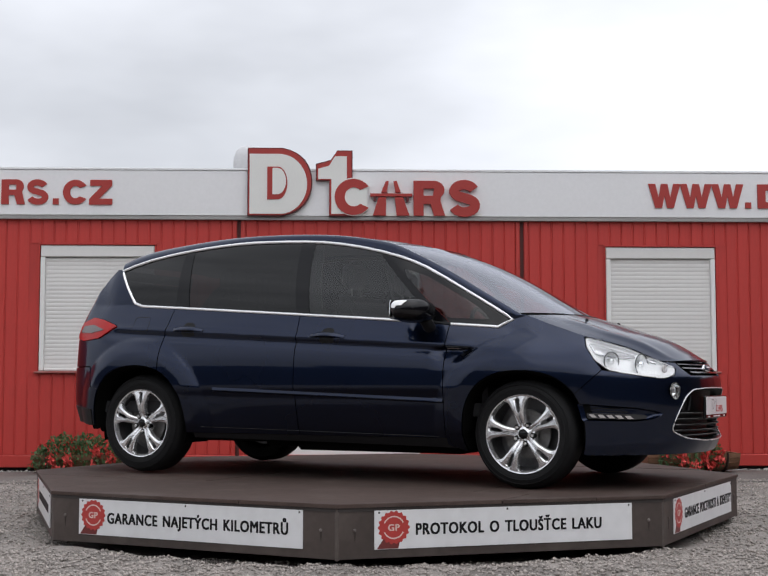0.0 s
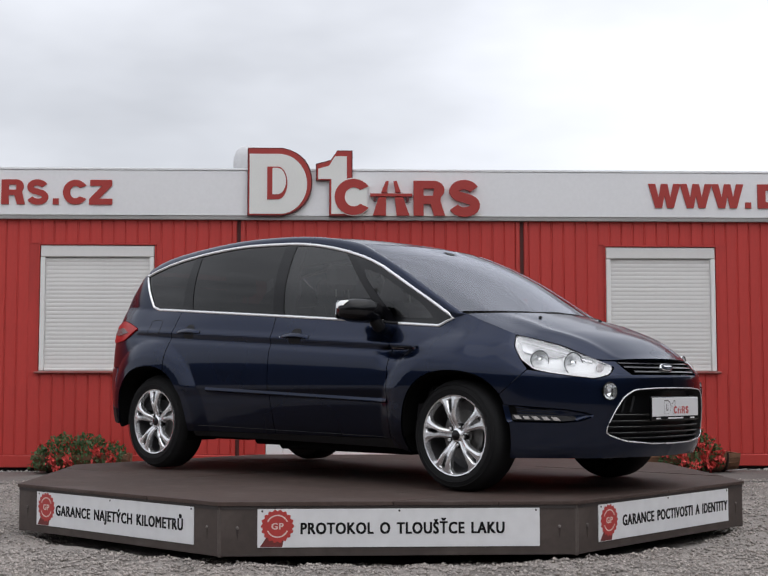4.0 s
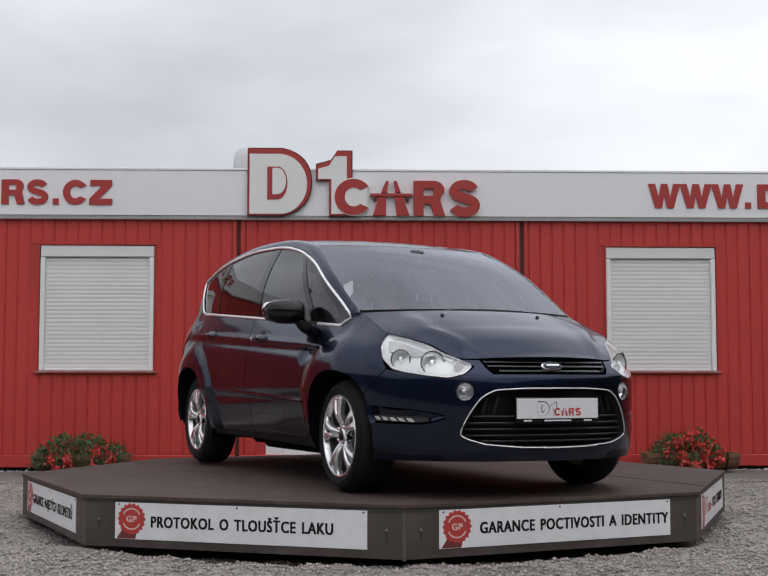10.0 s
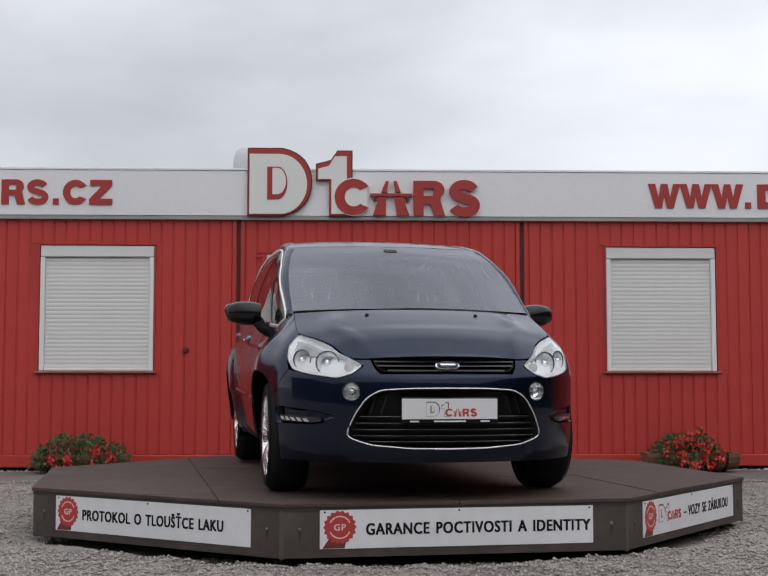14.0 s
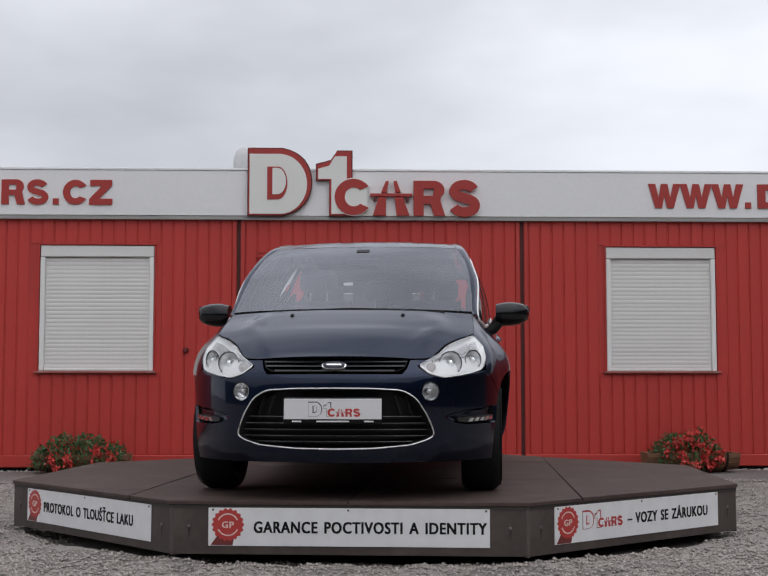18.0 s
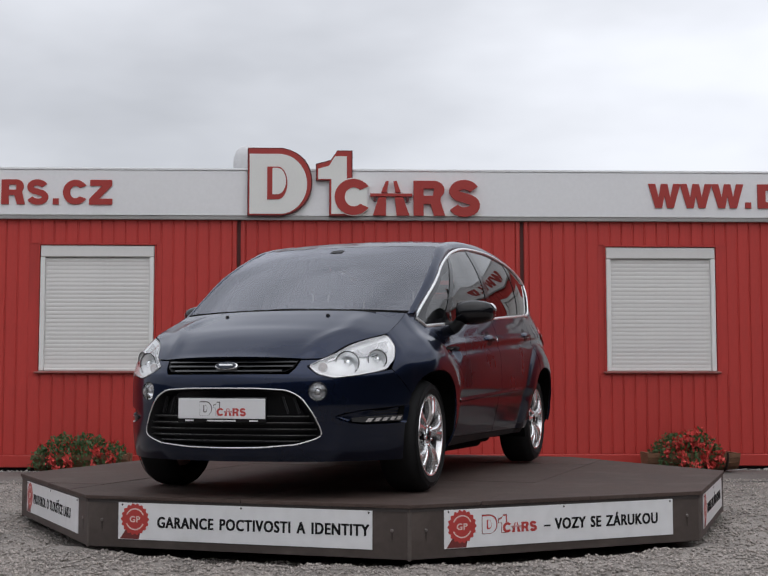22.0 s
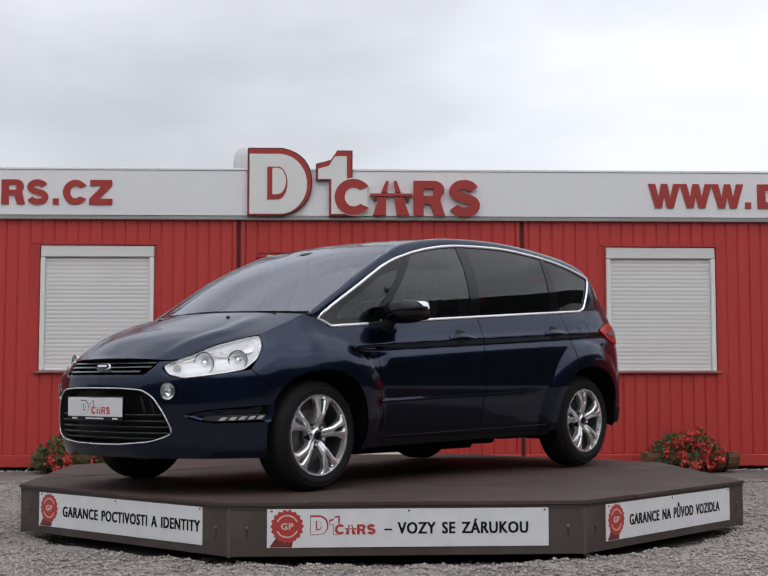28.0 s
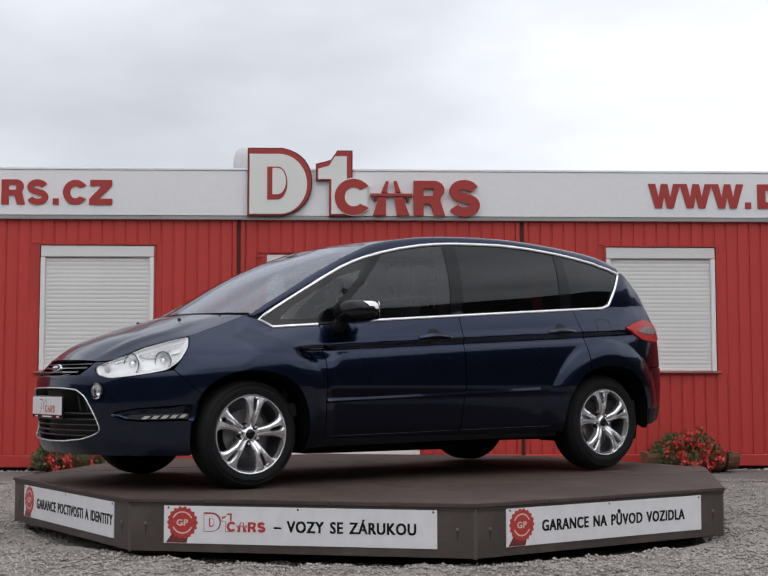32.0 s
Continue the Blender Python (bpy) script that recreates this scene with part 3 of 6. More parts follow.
address = empty("web_sign", Matrix.Translation((3.125, FX, 2.885)))
tagged(address, "red raised web address letters on the fascia", "sign")
for x in (0.0, 0.352, 0.704):
    vee = [(0, 0.268), (0.072, 0), (0.142, 0), (0.168, 0.135), (0.194, 0), (0.264, 0), (0.336, 0.268), (0.262, 0.268), (0.228, 0.115), (0.201, 0.268), (0.135, 0.268), (0.108, 0.115), (0.074, 0.268)]
    part("letter", prism([(q * 1.07 + x, z) for q, z in vee], 0.014), LETTER_RED, address, m=Matrix.Translation((0, -0.014, 0)))
part("letter", prism([(1.082, 0), (1.148, 0), (1.148, 0.066), (1.082, 0.066)], 0.014), LETTER_RED, address, m=Matrix.Translation((0, -0.014, 0)))
part("letter_block", prism([(1.22, 0), (1.36, 0)] + arc(1.33, 0.134, 0.14, 0.134, -75, 75, 8) + [(1.36, 0.268), (1.22, 0.268)], 0.014, holes=[[(1.31, 0.07), (1.36, 0.07), (1.36, 0.2), (1.31, 0.2)]]), LETTER_RED, address, m=Matrix.Translation((0, -0.014, 0)))
address = empty("web_sign", Matrix.Translation((-4.0, FX, 2.892)))
tagged(address, "red raised web address letters on the fascia", "sign")
part("letter", prism([(0.598, 0), (0.662, 0), (0.662, 0.066), (0.598, 0.066)], 0.014), LETTER_RED, address, m=Matrix.Translation((0, -0.014, 0)))
part("letter", prism(arc(0.842, 0.136, 0.137, 0.136, 32, 328, 22) + arc(0.842, 0.136, 0.060, 0.068, 318, 42, 16), 0.014), LETTER_RED, address, m=Matrix.Translation((0, -0.014, 0)))
part("letter", prism([(0.990, 0), (1.240, 0), (1.240, 0.066), (1.098, 0.066), (1.236, 0.21), (1.236, 0.272), (1.000, 0.272), (1.000, 0.206), (1.128, 0.206), (0.990, 0.062)], 0.014), LETTER_RED, address, m=Matrix.Translation((0, -0.014, 0)))
part("letter_block", prism([(0.0, 0), (0.08, 0), (0.08, 0.10), (0.14, 0.10), (0.17, 0), (0.255, 0), (0.225, 0.12)] + arc(0.17, 0.195, 0.07, 0.077, -40, 90, 8) + [(0, 0.272)], 0.014, holes=[[(0.08, 0.16), (0.16, 0.16), (0.16, 0.215), (0.08, 0.215)]]), LETTER_RED, address, m=Matrix.Translation((0.042, -0.014, 0)))
part("letter_block", prism(ribbon([(x, z) for x, z in letter_s_line(0.430, 0.70)], 0.034), 0.014), LETTER_RED, address, m=Matrix.Translation((0, -0.014, 0)))
bm = lathe(bmesh.new(), [(0.19, -0.216), (0.19, 0.0), (0.185, 0.12), (0.155, 0.20), (0.10, 0.245), (0.001, 0.26)], 24)
tagged(part("roof_dome", bm, DOME, smooth=True, m=Matrix.Translation((-1.30, WALL_Y + 0.40, 3.375))), "white domed roof vent behind the emblem", "roof vent")

# ---- turntable ----
APOTHEM = 2.283
CORNER = APOTHEM / math.cos(radians(22.5))
table = empty("turntable", pose(0, 0, 0, 0, 0, TABLE_START))
tagged(table, "brown eight-sided wooden car turntable on the gravel", "turntable")


def clip(poly, nx, ny, d):
    out = []
    for (ax, ay), (bx, by) in zip(poly, poly[1:] + poly[:1]):
        sa, sb = ax * nx + ay * ny - d, bx * nx + by * ny - d
        if sa <= 0:
            out.append((ax, ay))
        if (sa < 0 < sb) or (sb < 0 < sa):
            k = sa / (sa - sb)
            out.append((ax + (bx - ax) * k, ay + (by - ay) * k))
    return out


def slab(poly, z0, z1):
    bm = bmesh.new()
    lo, hi = [bm.verts.new((x, y, z0)) for x, y in poly], [bm.verts.new((x, y, z1)) for x, y in poly]
    bm.faces.new(lo[::-1])
    bm.faces.new(hi)
    for i in range(len(poly)):
        j = (i + 1) % len(poly)
        bm.faces.new((lo[i], lo[j], hi[j], hi[i]))
    bmesh.ops.bevel(bm, geom=[e for e in bm.edges if all(v.co.z > z1 - 1e-6 for v in e.verts)], offset=0.002, segments=1, affect="EDGES")
    return bm


cuts_y = (-2.6, -1.25, 0.0, 1.25, 2.6)
cuts_x = ((-2.6, -1.1, 0.35, 1.6, 2.6), (-2.6, -0.6, 1.25, 2.6), (-2.6, -1.3, 0.6, 2.6), (-2.6, -0.9, 0.45, 1.5, 2.6))
for y0, y1, xs in zip(cuts_y, cuts_y[1:], cuts_x):
    for x0, x1 in zip(xs, xs[1:]):
        g = 0.0028
        poly = [(x0 + g, y0 + g), (x1 - g, y0 + g), (x1 - g, y1 - g), (x0 + g, y1 - g)]
        for k in range(8):
            poly = clip(poly, math.cos(radians(45 * k)), math.sin(radians(45 * k)), APOTHEM + 0.012)
        if len(poly) > 2:
            part("deck_board", slab(poly, TABLE_TOP - 0.02, TABLE_TOP + 0.0015 * math.sin(7 * x0 + 3 * y0)), DECK, table)
part("deck_base", slab([(2.40 * math.cos(radians(22.5 + 45 * k)), 2.40 * math.sin(radians(22.5 + 45 * k))) for k in range(8)], TABLE_TOP - 0.05, TABLE_TOP - 0.022), EDGE_DARK, table)
bm = lathe(bmesh.new(), [(1.9, 0.0), (1.9, 0.06), (1.75, 0.06), (1.75, 0.0)], 48)
part("rail", bm, EDGE_DARK, table, "dark steel running ring")
half = APOTHEM * math.tan(radians(22.5))
TEXTS = {5: None, 6: ("GARANCE NAJETÝCH KILOMETRŮ", 0.208, 1.40), 7: ("PROTOKOL O TLOUŠŤCE LAKU", 0.228, 1.30), 0: ("GARANCE POCTIVOSTI A IDENTITY", 0.245, 1.472), 1: ("– VOZY SE ZÁRUKOU", 0.617, 1.378), 2: ("GARANCE NA PŮVOD VOZIDLA", 0.25, 1.345)}
# in a side's own space x runs to the reader's right along it, -y points outward, z is up
rosette = [((0.083 + 0.005 * math.cos(18 * a)) * math.cos(a), (0.083 + 0.005 * math.cos(18 * a)) * math.sin(a)) for a in (2 * math.pi * i / 108 for i in range(108))]
for k in range(8):
    side = Matrix.Rotation(radians(45 * k + 90), 4, "Z") @ Matrix.Translation((0, -APOTHEM, 0))
    skirt = part("skirt_panel", cube(-half + 0.002, half - 0.002, 0.0, 0.03, 0.042, TABLE_TOP - 0.021, 0.003), SKIRT, table, m=side)
    part("edge_strip", cube(-half + 0.004, half - 0.004, -0.004, -0.0005, TABLE_TOP - 0.04, TABLE_TOP - 0.022), EDGE_DARK, skirt)
    turned_out = Matrix.Rotation(radians(45 * k + 112.5), 4, "Z") @ Matrix.Translation((0, -CORNER + 0.004, 0))
    part("corner_post", cube(-0.011, 0.011, -0.004, 0.03, 0.036, TABLE_TOP - 0.0225, 0.004), CORNER_BROWN, table, m=turned_out)
    for x in (-half + 0.095, half - 0.095):
        part("rust_run", prism([(x - 0.007, 0.188), (x + 0.008, 0.186), (x + 0.005, 0.155), (x + 0.002, 0.125), (x - 0.003, 0.15)], 0.0008), RUST, skirt, "dark run under the bolt", m=Matrix.Translation((0, -0.0009, 0)))
        part("bolt", lathe(bmesh.new(), [(0.009, 0.0), (0.009, -0.004), (0.004, -0.007)], 10, "y", Matrix.Translation((x, 0, 0.19)), True), BOLT, skirt)
    face = k if k in TEXTS else None
    if face is None:
        continue
    sign = part("sign", cube(-0.745, 0.745, -0.006, -0.0005, 0.088, 0.288, 0.001), SIGN_WHITE, table, "white printed sign board with a red seal", m=side)
    lay = Matrix.Translation((0, -0.0062, 0))
    part("seal", prism(rosette, 0.0008), SEAL, sign, m=Matrix.Translation((-0.745 + 0.105, -0.0075, 0.199)))
    part("ribbon", prism([(-0.733, 0.091), (-0.615, 0.091), (-0.605, 0.135), (-0.69, 0.15)], 0.0006), SEAL_DARK, sign, m=Matrix.Translation((0, -0.0069, 0)))
    for a0, a1 in ((25, 155), (205, 335)):
        band = arc(0, 0, 0.060, 0.060, a0, a1, 10) + arc(0, 0, 0.053, 0.053, a1, a0, 10)
        part("seal_band", prism(band, 0.0006), SEAL_LIGHT, sign, m=Matrix.Translation((-0.64, -0.0083, 0.199)))
    lettering("seal_letter", "GP", 0.034, 0.062, SEAL_LIGHT, sign, Matrix.Translation((-0.671, -0.0076, 0.183)), 0.001, 0.0, bold=0.04)
    for x in (-0.72, 0.0, 0.725):
        part("screw", lathe(bmesh.new(), [(0.006, 0.0), (0.004, -0.003)], 8, "y", Matrix.Translation((x, -0.006, 0.277)), True), EDGE_DARK, sign)
    if TEXTS[face] is None:
        part("print_bar", cube(-0.5, 0.6, -0.0075, -0.0062, 0.163, 0.215), INK, sign)
        continue
    text, x0, x1 = TEXTS[face]
    lettering("letter", text, 0.061, x1 - x0, INK, sign, Matrix.Translation((-0.745 + x0, -0.0062, 0.158)), 0.0012, 0.0, bold=0.043)
    if face == 1:
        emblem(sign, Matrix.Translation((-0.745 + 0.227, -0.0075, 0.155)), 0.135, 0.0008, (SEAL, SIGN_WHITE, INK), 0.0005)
# ---- planters ----
leaf_shape = [(0, 0, 0), (0.5, 0.35, 0.12), (1, 0, 0.05), (0.5, -0.35, 0.12)]


def clumps(name, mat, count, size, box_lo, box_hi, seed, petals=1):
    """Many small leaves, or round flower heads of several petals, scattered through a low mound."""
    r = np.random.default_rng(seed)
    co, fc = [], []
    for _ in range(count):
        u = r.random(3)
        c = [box_lo[i] + (box_hi[i] - box_lo[i]) * u[i] for i in range(3)]
        top = 1 - ((c[0] - (box_lo[0] + box_hi[0]) / 2) / (box_hi[0] - box_lo[0]) * 1.7) ** 2 * 0.6 + 0.25 * noise.noise(Vector((c[0] * 6, seed, 0)))
        c[2] = box_lo[2] + (box_hi[2] - box_lo[2]) * u[2] * top
        s = size * r.uniform(0.6, 1.3)
        for p in range(petals):
            e = Euler(r.uniform(0, 6.28, 3)).to_matrix()
            off = Vector(r.normal(0, 0.40 * s if petals > 1 else 0, 3))
            k = len(co)
            co += [tuple(Vector(c) + off + e @ (Vector(q) * s * (0.80 if petals > 1 else 1.0))) for q in leaf_shape]
            fc.append((k, k + 1, k + 2, k + 3))
    me = bpy.data.meshes.new(name)
    me.from_pydata(co, [], fc)
    me.materials.append(mat)
    return me


def planter(x, y, length, radius, seed, label, left=0.50, right=0.46, heads=34):
    """Half a barrel lying on its side, of staves with iron hoops, full of flowers."""
    pot = empty("flower_planter", Matrix.Translation((x, y, 0.012)))
    tagged(pot, label, "planter", "planters at the cabin wall")
    n = 11
    for i in range(n):
        a0, a1 = math.pi + math.pi * i / n, math.pi + math.pi * (i + 1) / n - 0.02
        bm = bmesh.new()
        rings = []
        for q in range(7):
            s = q / 6 * 2 - 1
            r = radius * (1 - 0.14 * s * s)
            rings.append([bm.verts.new((s * length / 2, math.cos(a) * rr, radius + math.sin(a) * rr)) for a, rr in ((a0, r), (a1, r), (a1, r - 0.02), (a0, r - 0.02))])
        for a, b in zip(rings, rings[1:]):
            for k in range(4):
                bm.faces.new((a[k], a[(k + 1) % 4], b[(k + 1) % 4], b[k]))
        bm.faces.new(rings[0][::-1])
        bm.faces.new(rings[-1])
        part("stave", bm, WOOD, pot)
    for s in (-0.98, 0.98):
        r = radius * 0.86 - 0.022
        bm = prism([(r * math.cos(a), radius + r * math.sin(a)) for a in (math.pi + math.pi * i / 14 for i in range(15))], 0.02)
        part("end_board", bm, WOOD, pot, m=Matrix.Translation((s * length / 2 * 0.97, 0, 0)) @ Matrix.Rotation(radians(90), 4, "Z"))
    for s in (-0.72, 0.72):
        r = radius * (1 - 0.14 * s * s) + 0.004
        pts = [(s * length / 2, r * math.cos(a), radius + r * math.sin(a)) for a in (math.pi + math.pi * i / 16 for i in range(17))]
        part("hoop", tube(bmesh.new(), pts, 0.012, 6), IRON, pot)
    part("soil", cube(-length * 0.45, length * 0.45, -radius * 0.8, radius * 0.8, radius * 0.75, radius * 0.93), GAP_DARK, pot)
    lo, hi = (-length * left, -radius * 1.35, radius * 0.30), (length * right, radius * 0.9, radius * 2.0)
    part("foliage", clumps("foliage", LEAF, 1900, 0.042, lo, hi, seed), None, pot, "dense green leaves")
    part("blossom", clumps("blossom", BLOOM, heads, 0.050, (lo[0] * 0.85, lo[1] * 1.1, radius * 0.25), (hi[0] * 0.85, hi[1] * 0.5, radius * 2.1), seed + 9, 34), None, pot, "coral red flower heads")
    return pot


planter(-2.97, 4.55, 0.98, 0.20, 3, "wooden barrel planter with red geraniums at the cabin wall")
planter(3.45, 4.52, 0.98, 0.21, 5, "wooden barrel planter full of red geraniums at the cabin wall", 0.40, 0.30, 58)
# ---- car: materials ----
PAINT = material("dark_blue_metallic_paint", (0.0080, 0.0140, 0.036), 0.27, metal=0.97, coat=0.65, edge=(0.62, 0.64, 0.70), spread=0.06, grain=400, stain=1.0, spec=0.08)
PLASTIC = material("black_trim_plastic", (0.008, 0.008, 0.009), 0.5, spread=0.15, spec=0.25)
GLOSS_BLACK = material("gloss_black_trim", (0.004, 0.004, 0.005), 0.12, spec=0.4)
CHROME = material("bright_chrome", (0.86, 0.87, 0.88), 0.12, metal=1.0, spread=0.02)
BRIGHT = material("brushed_bright_trim", (0.93, 0.93, 0.94), 0.32, metal=0.75, spread=0.02)
ALLOY = material("polished_alloy", (0.84, 0.84, 0.85), 0.24, metal=0.85, spread=0.05)
BARREL = material("grey_cast_alloy", (0.16, 0.16, 0.165), 0.4, metal=0.85, spread=0.15)
BRAKE = material("worn_brake_steel", (0.20, 0.195, 0.19), 0.45, metal=0.8, spread=0.25)
ALLOY_DARK = material("dark_brake_metal", (0.05, 0.05, 0.052), 0.5, metal=0.6)
RUBBER = material("black_tyre_rubber", (0.008, 0.008, 0.0085), 0.75, spec=0.25, spread=0.2, bump=0.1, bump_scale=150)
CABIN = material("dark_cabin_trim", (0.018, 0.018, 0.020), 0.8, spread=0.2)
SEAT = material("grey_seat_cloth", (0.045, 0.045, 0.05), 0.9, spread=0.2, bump=0.1)
BOWL = material("chromed_lamp_bowl", (0.84, 0.85, 0.86), 0.30, metal=0.7, spread=0.03)
REFLECTOR = material("silver_reflector", (0.96, 0.965, 0.97), 0.22, metal=0.05, spread=0.03)
LAMP_GREY = material("satin_lamp_bezel", (0.70, 0.70, 0.71), 0.25, metal=0.7)
LAMP_RED = material("red_lamp_lens", (0.40, 0.005, 0.004), 0.3, coat=0.25, spec=0.2)
LAMP_SMOKE = material("smoked_lamp_band", (0.13, 0.115, 0.115), 0.25, coat=0.3)
LAMP_CLEAR = material("frosted_lamp_lens", (0.5, 0.47, 0.47), 0.2, coat=1.0)
PRINT_GREY = material("grey_print", (0.10, 0.085, 0.085), 0.5)
PLATE_WHITE = material("white_plate", (0.68, 0.68, 0.69), 0.35, spread=0.03)
UNDER = material("dark_underbody", (0.004, 0.004, 0.004), 0.9, spec=0.05)
PILLAR = material("gloss_black_pillar", (0.004, 0.004, 0.005), 0.10, spec=0.3)
GLASS = glass("clear_car_glass", (0.28, 0.30, 0.30), gloss=1.60)
GLASS_DARK = glass("privacy_car_glass", (0.02, 0.02, 0.021), gloss=1.46)
GLASS_REAR = glass("rear_screen_glass", (0.22, 0.23, 0.23), gloss=1.5)
SCREEN = glass("windscreen_glass", (0.62, 0.65, 0.66), gloss=2.50, sheen=(0.90, 0.92, 1.0))
LENS = glass("lamp_glass", (0.98, 0.985, 0.99))

# ---- car: the shape of the body ----
# x runs forward from the front axle, y to the car's left, z up from the deck
PLAN = ((0.93, 0), (0.922, 0.15), (0.905, 0.28), (0.87, 0.40), (0.81, 0.52), (0.73, 0.62), (0.62, 0.715), (0.48, 0.805), (0.33, 0.868), (0.15, 0.908), (0, 0.922), (-0.25, 0.921), (-0.6, 0.914),
        (-1.1, 0.912), (-1.6, 0.912), (-2.1, 0.912), (-2.5, 0.915), (-2.85, 0.917), (-3.1, 0.900), (-3.3, 0.858), (-3.45, 0.795), (-3.57, 0.71), (-3.68, 0.56), (-3.76, 0.38), (-3.81, 0.19), (-3.83, 0))


def smooth_line(points, n=24):
    """Dense points on a Catmull-Rom curve."""
    p = [Vector(q) for q in points]
    p = [p[0] * 2 - p[1]] + p + [p[-1] * 2 - p[-2]]
    out = []
    for i in range(1, len(p) - 2):
        a, b, c, d = p[i - 1:i + 3]
        for k in range(n):
            t = k / n
            out.append(0.5 * ((2 * b) + (c - a) * t + (2 * a - 5 * b + 4 * c - d) * t * t + (3 * b - a - 3 * c + d) * t ** 3))
    return out + [p[-2]]


_dense = np.array([tuple(v) for v in smooth_line(PLAN)])
_dense[0] = (0.93, 0)
_arc = np.concatenate([[0], np.cumsum(np.hypot(*np.diff(_dense, axis=0).T))])
_tan = np.gradient(_dense, _arc, axis=0)
S_END = float(_arc[-1])
_wide = int(np.argmax(_dense[:, 1]))


def table_of(*pairs):
    """A smooth line through the given pairs."""
    xs, ys = [np.array(v, float) for v in zip(*sorted(pairs))]
    d = np.diff(ys) / np.diff(xs)
    m = np.concatenate([[d[0]], np.where(d[1:] * d[:-1] > 0, 2 * d[1:] * d[:-1] / (d[1:] + d[:-1] + 1e-12), 0.0), [d[-1]]])
    xl, yl, ml = xs.tolist(), ys.tolist(), m.tolist()

    def at(q):
        if q <= xl[0]:
            return yl[0]
        if q >= xl[-1]:
            return yl[-1]
        i = bisect(xl, q) - 1
        h = xl[i + 1] - xl[i]
        t = (q - xl[i]) / h
        return (1 + 2 * t) * (1 - t) ** 2 * yl[i] + t * (1 - t) ** 2 * h * ml[i] + t * t * (3 - 2 * t) * yl[i + 1] - t * t * (1 - t) * h * ml[i + 1]

    return at


def bisect(a, q):
    lo, hi = 0, len(a)
    while lo < hi:
        m = (lo + hi) // 2
        if q < a[m]:
            hi = m
        else:
            lo = m + 1
    return lo


belt_z = table_of((0.75, 0.70), (0.6, 0.75), (0.35, 0.84), (0.1, 0.905), (-0.02, 0.935), (-0.18, 0.962), (-0.73, 1.010), (-1.58, 1.072), (-2.67, 1.150), (-2.97, 1.170), (-3.3, 1.19), (-3.9, 1.2))
belt_y = table_of((0.75, 0.60), (0.6, 0.70), (0.35, 0.81), (0.1, 0.812), (-0.1, 0.79), (-0.4, 0.803), (-0.9, 0.824), (-1.6, 0.835), (-2.2, 0.826), (-2.6, 0.806), (-2.97, 0.772), (-3.2, 0.75), (-3.4, 0.70), (-3.9, 0.6))
lean = table_of((0.35, 1.0), (0.1, 0.95), (-0.05, 0.72), (-0.25, 0.34), (-0.6, 0.10), (-1.0, 0.04), (-2.6, 0.04), (-3.9, 0.12))
curl = table_of((0.1, 0.1), (-0.3, 0.2), (-0.8, 0.60), (-1.2, 0.68), (-2.4, 0.68), (-3.3, 0.60))
nose_in = table_of((0.16, 0.095), (0.2, 0.062), (0.275, 0.022), (0.35, 0.010), (0.5, 0.0), (0.6, 0.004), (0.66, 0.012), (0.70, 0.045), (0.755, 0.095), (0.82, 0.16), (1.1, 0.4))
tail_in = table_of((0.2, 0.16), (0.3, 0.09), (0.42, 0.03), (0.5, 0.0), (0.9, 0.02), (1.02, 0.05), (1.13, 0.12), (1.3, 0.27), (1.49, 0.42), (1.7, 0.6))
sill_in = table_of((0.15, 0.11), (0.22, 0.075), (0.28, 0.045), (0.36, 0.022), (0.5, 0.008), (0.6, 0.0))
door_tuck = table_of((0.22, 0.022), (0.28, 0.021), (0.36, 0.018), (0.42, 0.012), (0.5, 0.003), (0.6, 0.0))
F_HUB, R_HUB = (0.0, 0.322), (-2.85, 0.347)


def ease(a, b, v):
    k = min(max((v - a) / (b - a), 0.0), 1.0)
    return k * k * (3 - 2 * k)


def side_y(x, z, by):
    """Half width of the car at x and z, by: the plan's half width there."""
    zb, yb = belt_z(x), min(belt_y(x), by - 0.005)
    zs = 0.66
    if z <= zb:
        y = by - sill_in(z) * (1 - 0.75 * ease(0.15, 0.40, x))
        if z > zs:
            u = (z - zs) / (zb - zs)
            y = by + (yb - by) * u ** 2.3
        doors = ease(-0.35, -0.6, x) * ease(-2.75, -2.5, x)
        y -= doors * (0.016 * ease(0.60, 0.52, z) + door_tuck(z))
        zc = 0.842 + (-0.526 - x) * 0.058
        y += 0.010 * math.exp(-((z - zc - 0.022) / 0.022) ** 2) * ease(-0.2, -0.5, x) * ease(-3.25, -3.0, x)
        y -= 0.011 * math.exp(-((z - zc + 0.020) / 0.026) ** 2) * ease(-0.2, -0.5, x) * ease(-3.25, -3.0, x)
    else:
        h = z - zb
        y = yb - lean(x) * h - curl(x) * h * h
    for hx, hz in (F_HUB, R_HUB):
        r = math.hypot(x - hx, z - hz)
        k = min(max((0.605 - r) / 0.130, 0.0), 1.0)
        k = k * k / 0.32 if k < 0.16 else (k - 0.08) / 0.92
        y += (0.034 if hx else 0.026) * k * (1.55 - 0.55 * k) * ease(0.1, 0.35, z) * (1 - ease(0.0, 0.30, x))
    # the wing's hollow behind the front wheel, under a hard edge
    r = math.hypot(x - F_HUB[0], z - F_HUB[1])
    if -0.62 < x < -0.15 and z < 0.842:
        y -= 0.026 * ease(-0.18, -0.30, x) * ease(-0.62, -0.50, x) * ease(0.842, 0.834, z) * ease(0.70, 0.83, z) * ease(0.575, 0.625, r)
    return y


